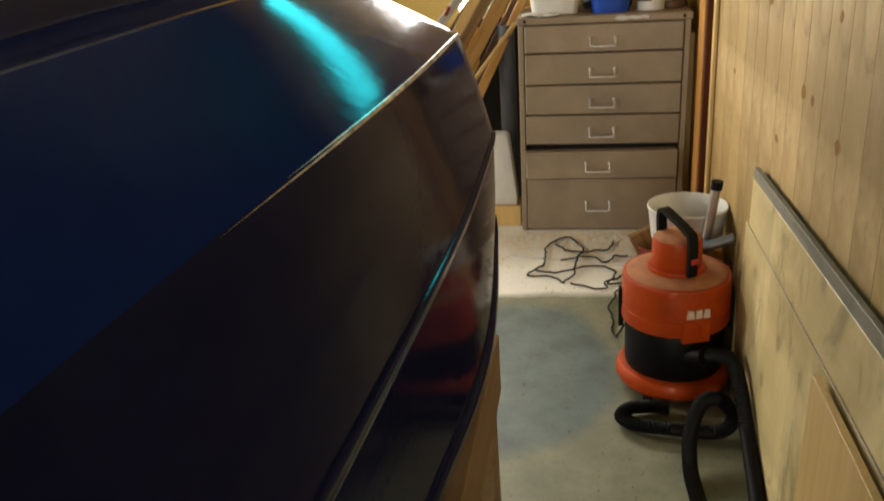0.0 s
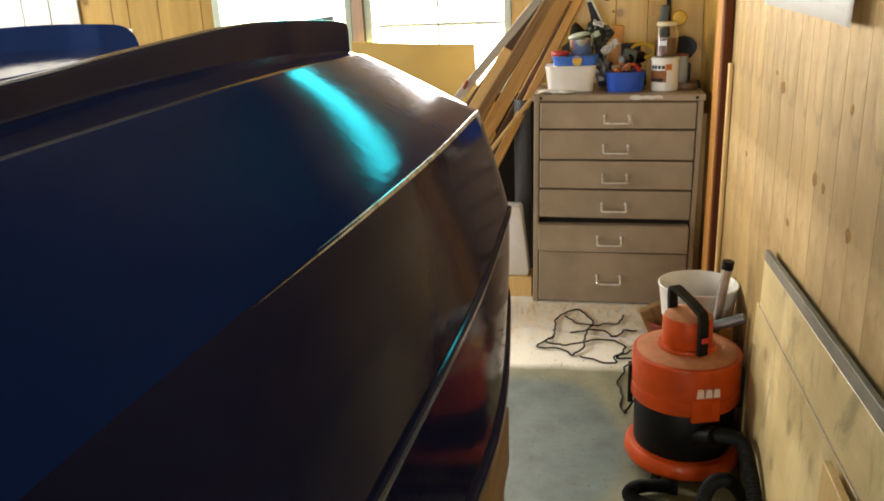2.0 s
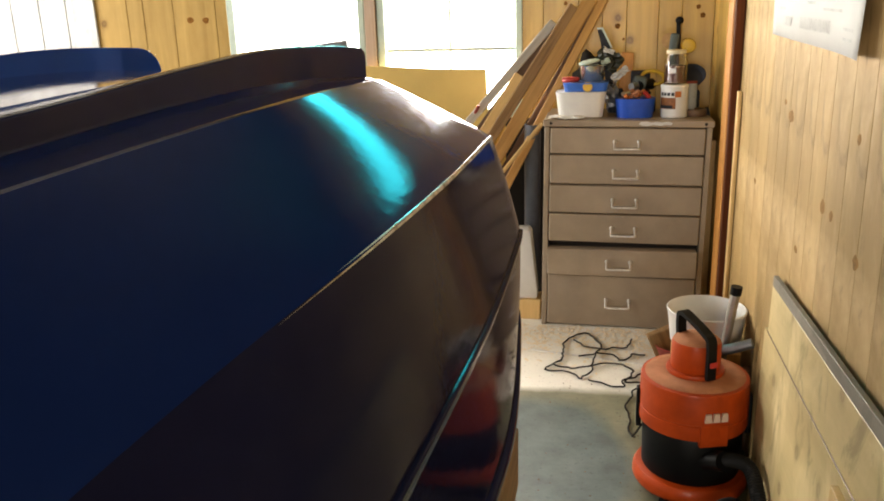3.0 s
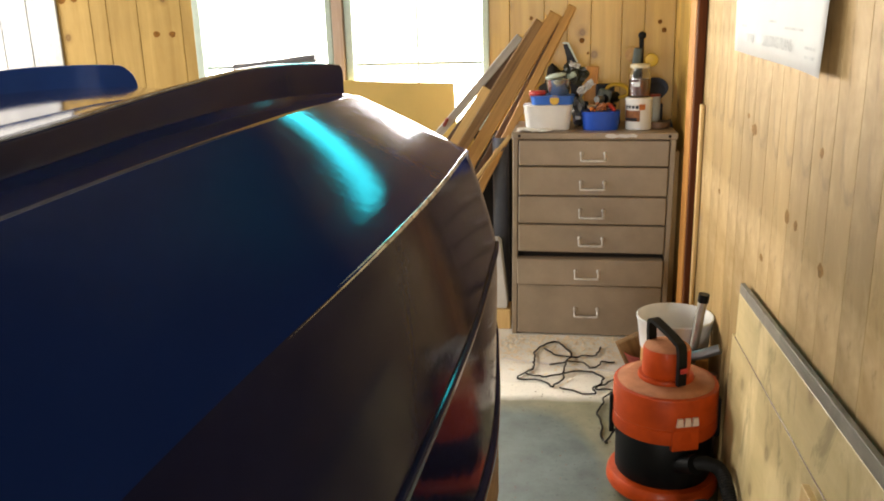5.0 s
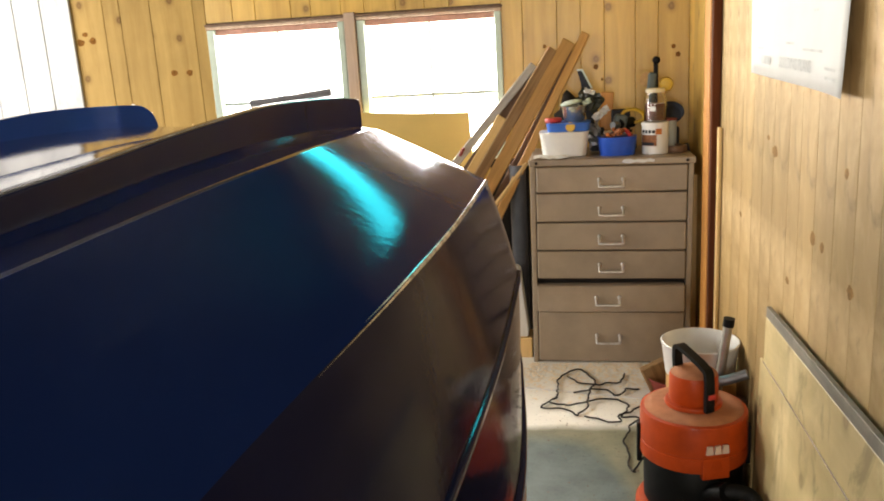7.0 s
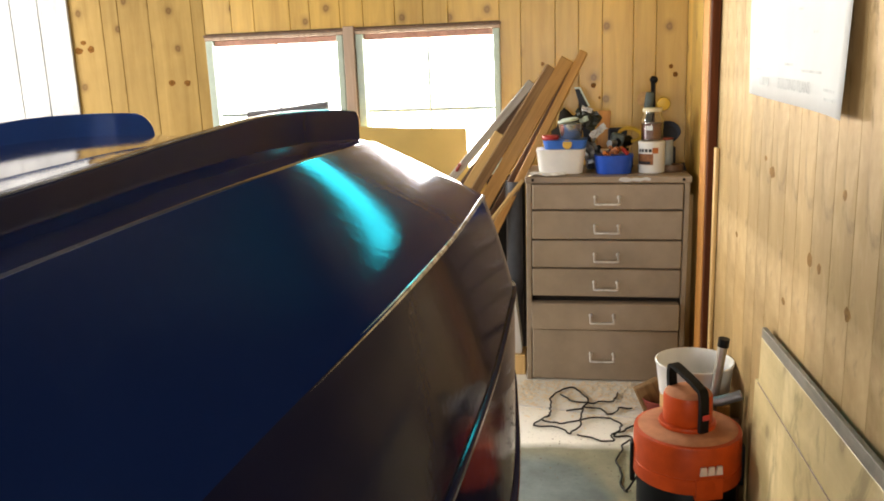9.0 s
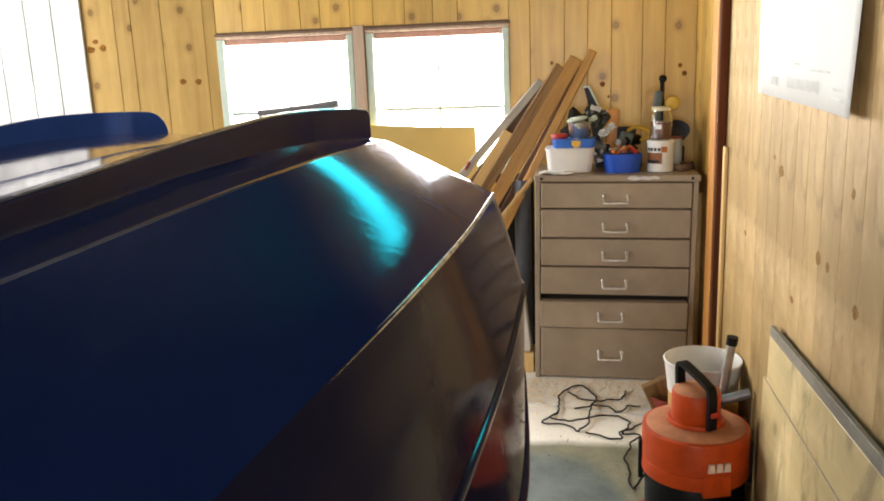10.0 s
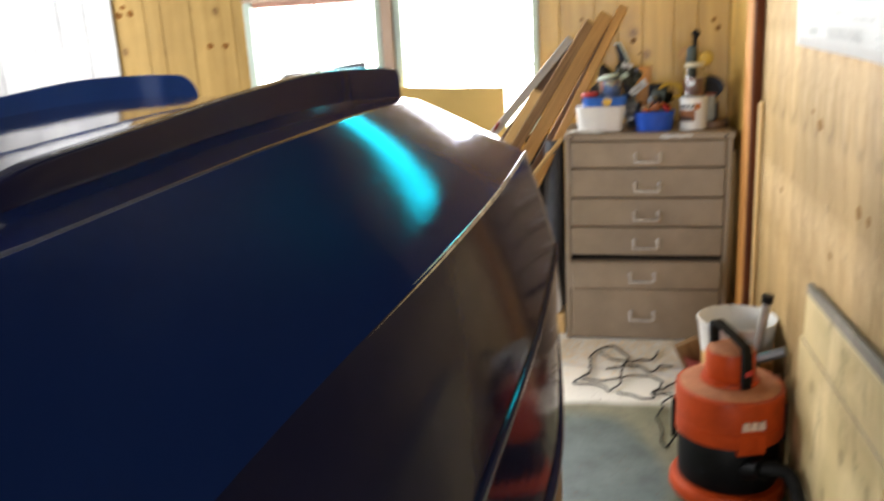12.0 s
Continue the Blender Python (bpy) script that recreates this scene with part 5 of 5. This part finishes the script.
def debris(count):
    """Small dark chips and grit on the bare floor."""
    rnd = random.Random(8)
    vs, fs = [], []
    for i in range(count):
        x, y = rnd.uniform(0.12, 0.62), rnd.uniform(-2.6, -0.6)
        s = rnd.uniform(0.0015, 0.0045)
        k = len(vs)
        for a in range(4):
            t = a * 1.571 + rnd.uniform(-0.5, 0.5)
            vs.append((x + s * math.cos(t), y + s * math.sin(t), 0.0008))
        vs.append((x, y, 0.001 + s * 0.6))
        fs += [(k + a, k + (a + 1) % 4, k + 4) for a in range(4)]
    me = bpy.data.meshes.new("grit")
    me.from_pydata(vs, [], fs)
    me.materials.append(M_PLANK_D)
    return me


tagged(new("grit", debris(160)), "small dark chips and grit on the floor", "grit", kind="stuff")

# ---- wall boards, last ----
BOARD_CACHE = {}


def board_mesh(w, h, material, flat):
    """A grooved board of width w and height h, its face towards -y at 0 (or -x)."""
    key = (round(w, 3), round(h, 3), material.name, flat)
    if key not in BOARD_CACHE:
        e, t = 0.003 if flat == "y" else 0.0017, 0.017
        prof = [(0.0006, t), (0.0006, e), (e, 0), (w - e, 0), (w - 0.0006, e), (w - 0.0006, t)]
        bm = bmesh.new()
        lo = [bm.verts.new((u, v, 0) if flat == "y" else (v, -u, 0)) for u, v in prof]
        hi = [bm.verts.new((u, v, h) if flat == "y" else (v, -u, h)) for u, v in prof]
        bm.faces.new(lo)
        bm.faces.new(hi)
        for i in range(6):
            bm.faces.new((lo[i], hi[i], hi[(i + 1) % 6], lo[(i + 1) % 6]))
        BOARD_CACHE[key] = mesh_of("board", bm, material)
    return BOARD_CACHE[key]


def board(parent, mesh, at):
    ob = new("board", mesh)
    ob.parent = parent
    ob.matrix_basis = at


cuts = [-3.6, -3.42, -3.24, -3.05, -2.87, -2.69, -2.52, -2.33, -2.23, -2.05, -1.80, -1.73]
x = -1.73
rnd = random.Random(3)
for w in (0.155, 0.13, 0.20, 0.11, 0.165, 0.125, 0.17, 0.15, 0.13, 0.135):
    x += w
    if x < -0.30:
        cuts.append(x)
cuts += [-0.131, -0.023, 0.151, 0.268, 0.386, 0.538, 0.649, 0.80]
for a, b in zip(cuts, cuts[1:]):
    if b - a < 0.01:
        continue
    lo, hi = WIN[0][0], WIN[1][1]
    if b <= lo + 0.001 or a >= hi - 0.001:
        rows = [(0.001, TOP - 0.001)]
    else:
        rows = [(0.001, WZ0 - 0.021), (WZ1 + 0.024, TOP - 0.001)]
    if STRIP[0] - 0.01 < a < STRIP[1] - 0.01:
        rows[-1:] = [(rows[-1][0], STRIP[2]), (STRIP[3], TOP - 0.001)]
    for z0, z1 in rows:
        board(wall_far, board_mesh(b - a, z1 - z0, M_PINE_DIM if b < -1.72 else M_PINE, "y"), pose(a, FAR, z0))
ys = [FAR]
for v in (0.38, 0.25, 0.07, -0.10, -0.25, -0.43, -0.56, -0.72, -0.88, -1.055, -1.20, -1.34, -1.51, -1.63, -1.77, -1.92, -2.058, -2.20, -2.33, -2.50, -2.63, -2.78):
    ys.append(v)
while ys[-1] > NEAR + 0.2:
    ys.append(ys[-1] - rnd.choice((0.125, 0.14, 0.155, 0.17)))
ys[-1] = NEAR
# Boards near the corner take the stronger pine so they look brightly lit.
for a, b in zip(ys, ys[1:]):
    board(wall_right, board_mesh(a - b, TOP - 0.002, M_PINE if b > -0.2 else M_PINE_R, "x"), pose(RIGHT, a, 0.001))


def knot(rx, rz, axis, seed):
    """A dark oval knot with an uneven rim, barely proud of its board."""
    rnd = random.Random(seed)
    bm = bmesh.new()
    rim = []
    for i in range(14):
        a, k = 2 * math.pi * i / 14, rnd.uniform(0.82, 1.12)
        u, w = rx * k * math.cos(a), rz * k * math.sin(a)
        rim.append(bm.verts.new((u, -0.0004, w) if axis == "y" else (-0.0004, u, w)))
    mid = bm.verts.new((0, -0.0009, 0) if axis == "y" else (-0.0009, 0, 0))
    for i in range(14):
        bm.faces.new((rim[i], rim[(i + 1) % 14], mid))
    return bm


for i, (x, z, rx, rz) in enumerate(((-1.953, 1.474, 0.020, 0.017), (-1.861, 1.470, 0.020, 0.017), (-2.490, 1.667, 0.024, 0.020), (-2.415, 1.674, 0.022, 0.019), (-2.455, 1.71, 0.018, 0.014),
                                    (0.086, 1.498, 0.009, 0.010), (0.342, 1.383, 0.013, 0.014), (0.373, 1.319, 0.007, 0.008), (0.723, 1.463, 0.011, 0.012), (0.745, 1.423, 0.013, 0.014))):
    part("knot", knot(rx, rz, "y", i), M_KNOT, wall_far, "dark pine knot", at=pose(x, FAR, z))
for i, (y, z, ry, rz) in enumerate(((-1.356, 1.170, 0.034, 0.017), (-1.767, 1.016, 0.022, 0.017), (-1.845, 1.012, 0.016, 0.014), (-1.990, 1.203, 0.014, 0.012), (-0.887, 0.898, 0.022, 0.010), (-1.55, 0.852, 0.020, 0.011), (-2.055, 0.969, 0.02, 0.016), (-1.27, 1.20, 0.02, 0.008))):
    part("knot", knot(ry, rz, "x", 40 + i), M_KNOT_R, wall_right, "brown pine knot", at=pose(RIGHT, y, z))
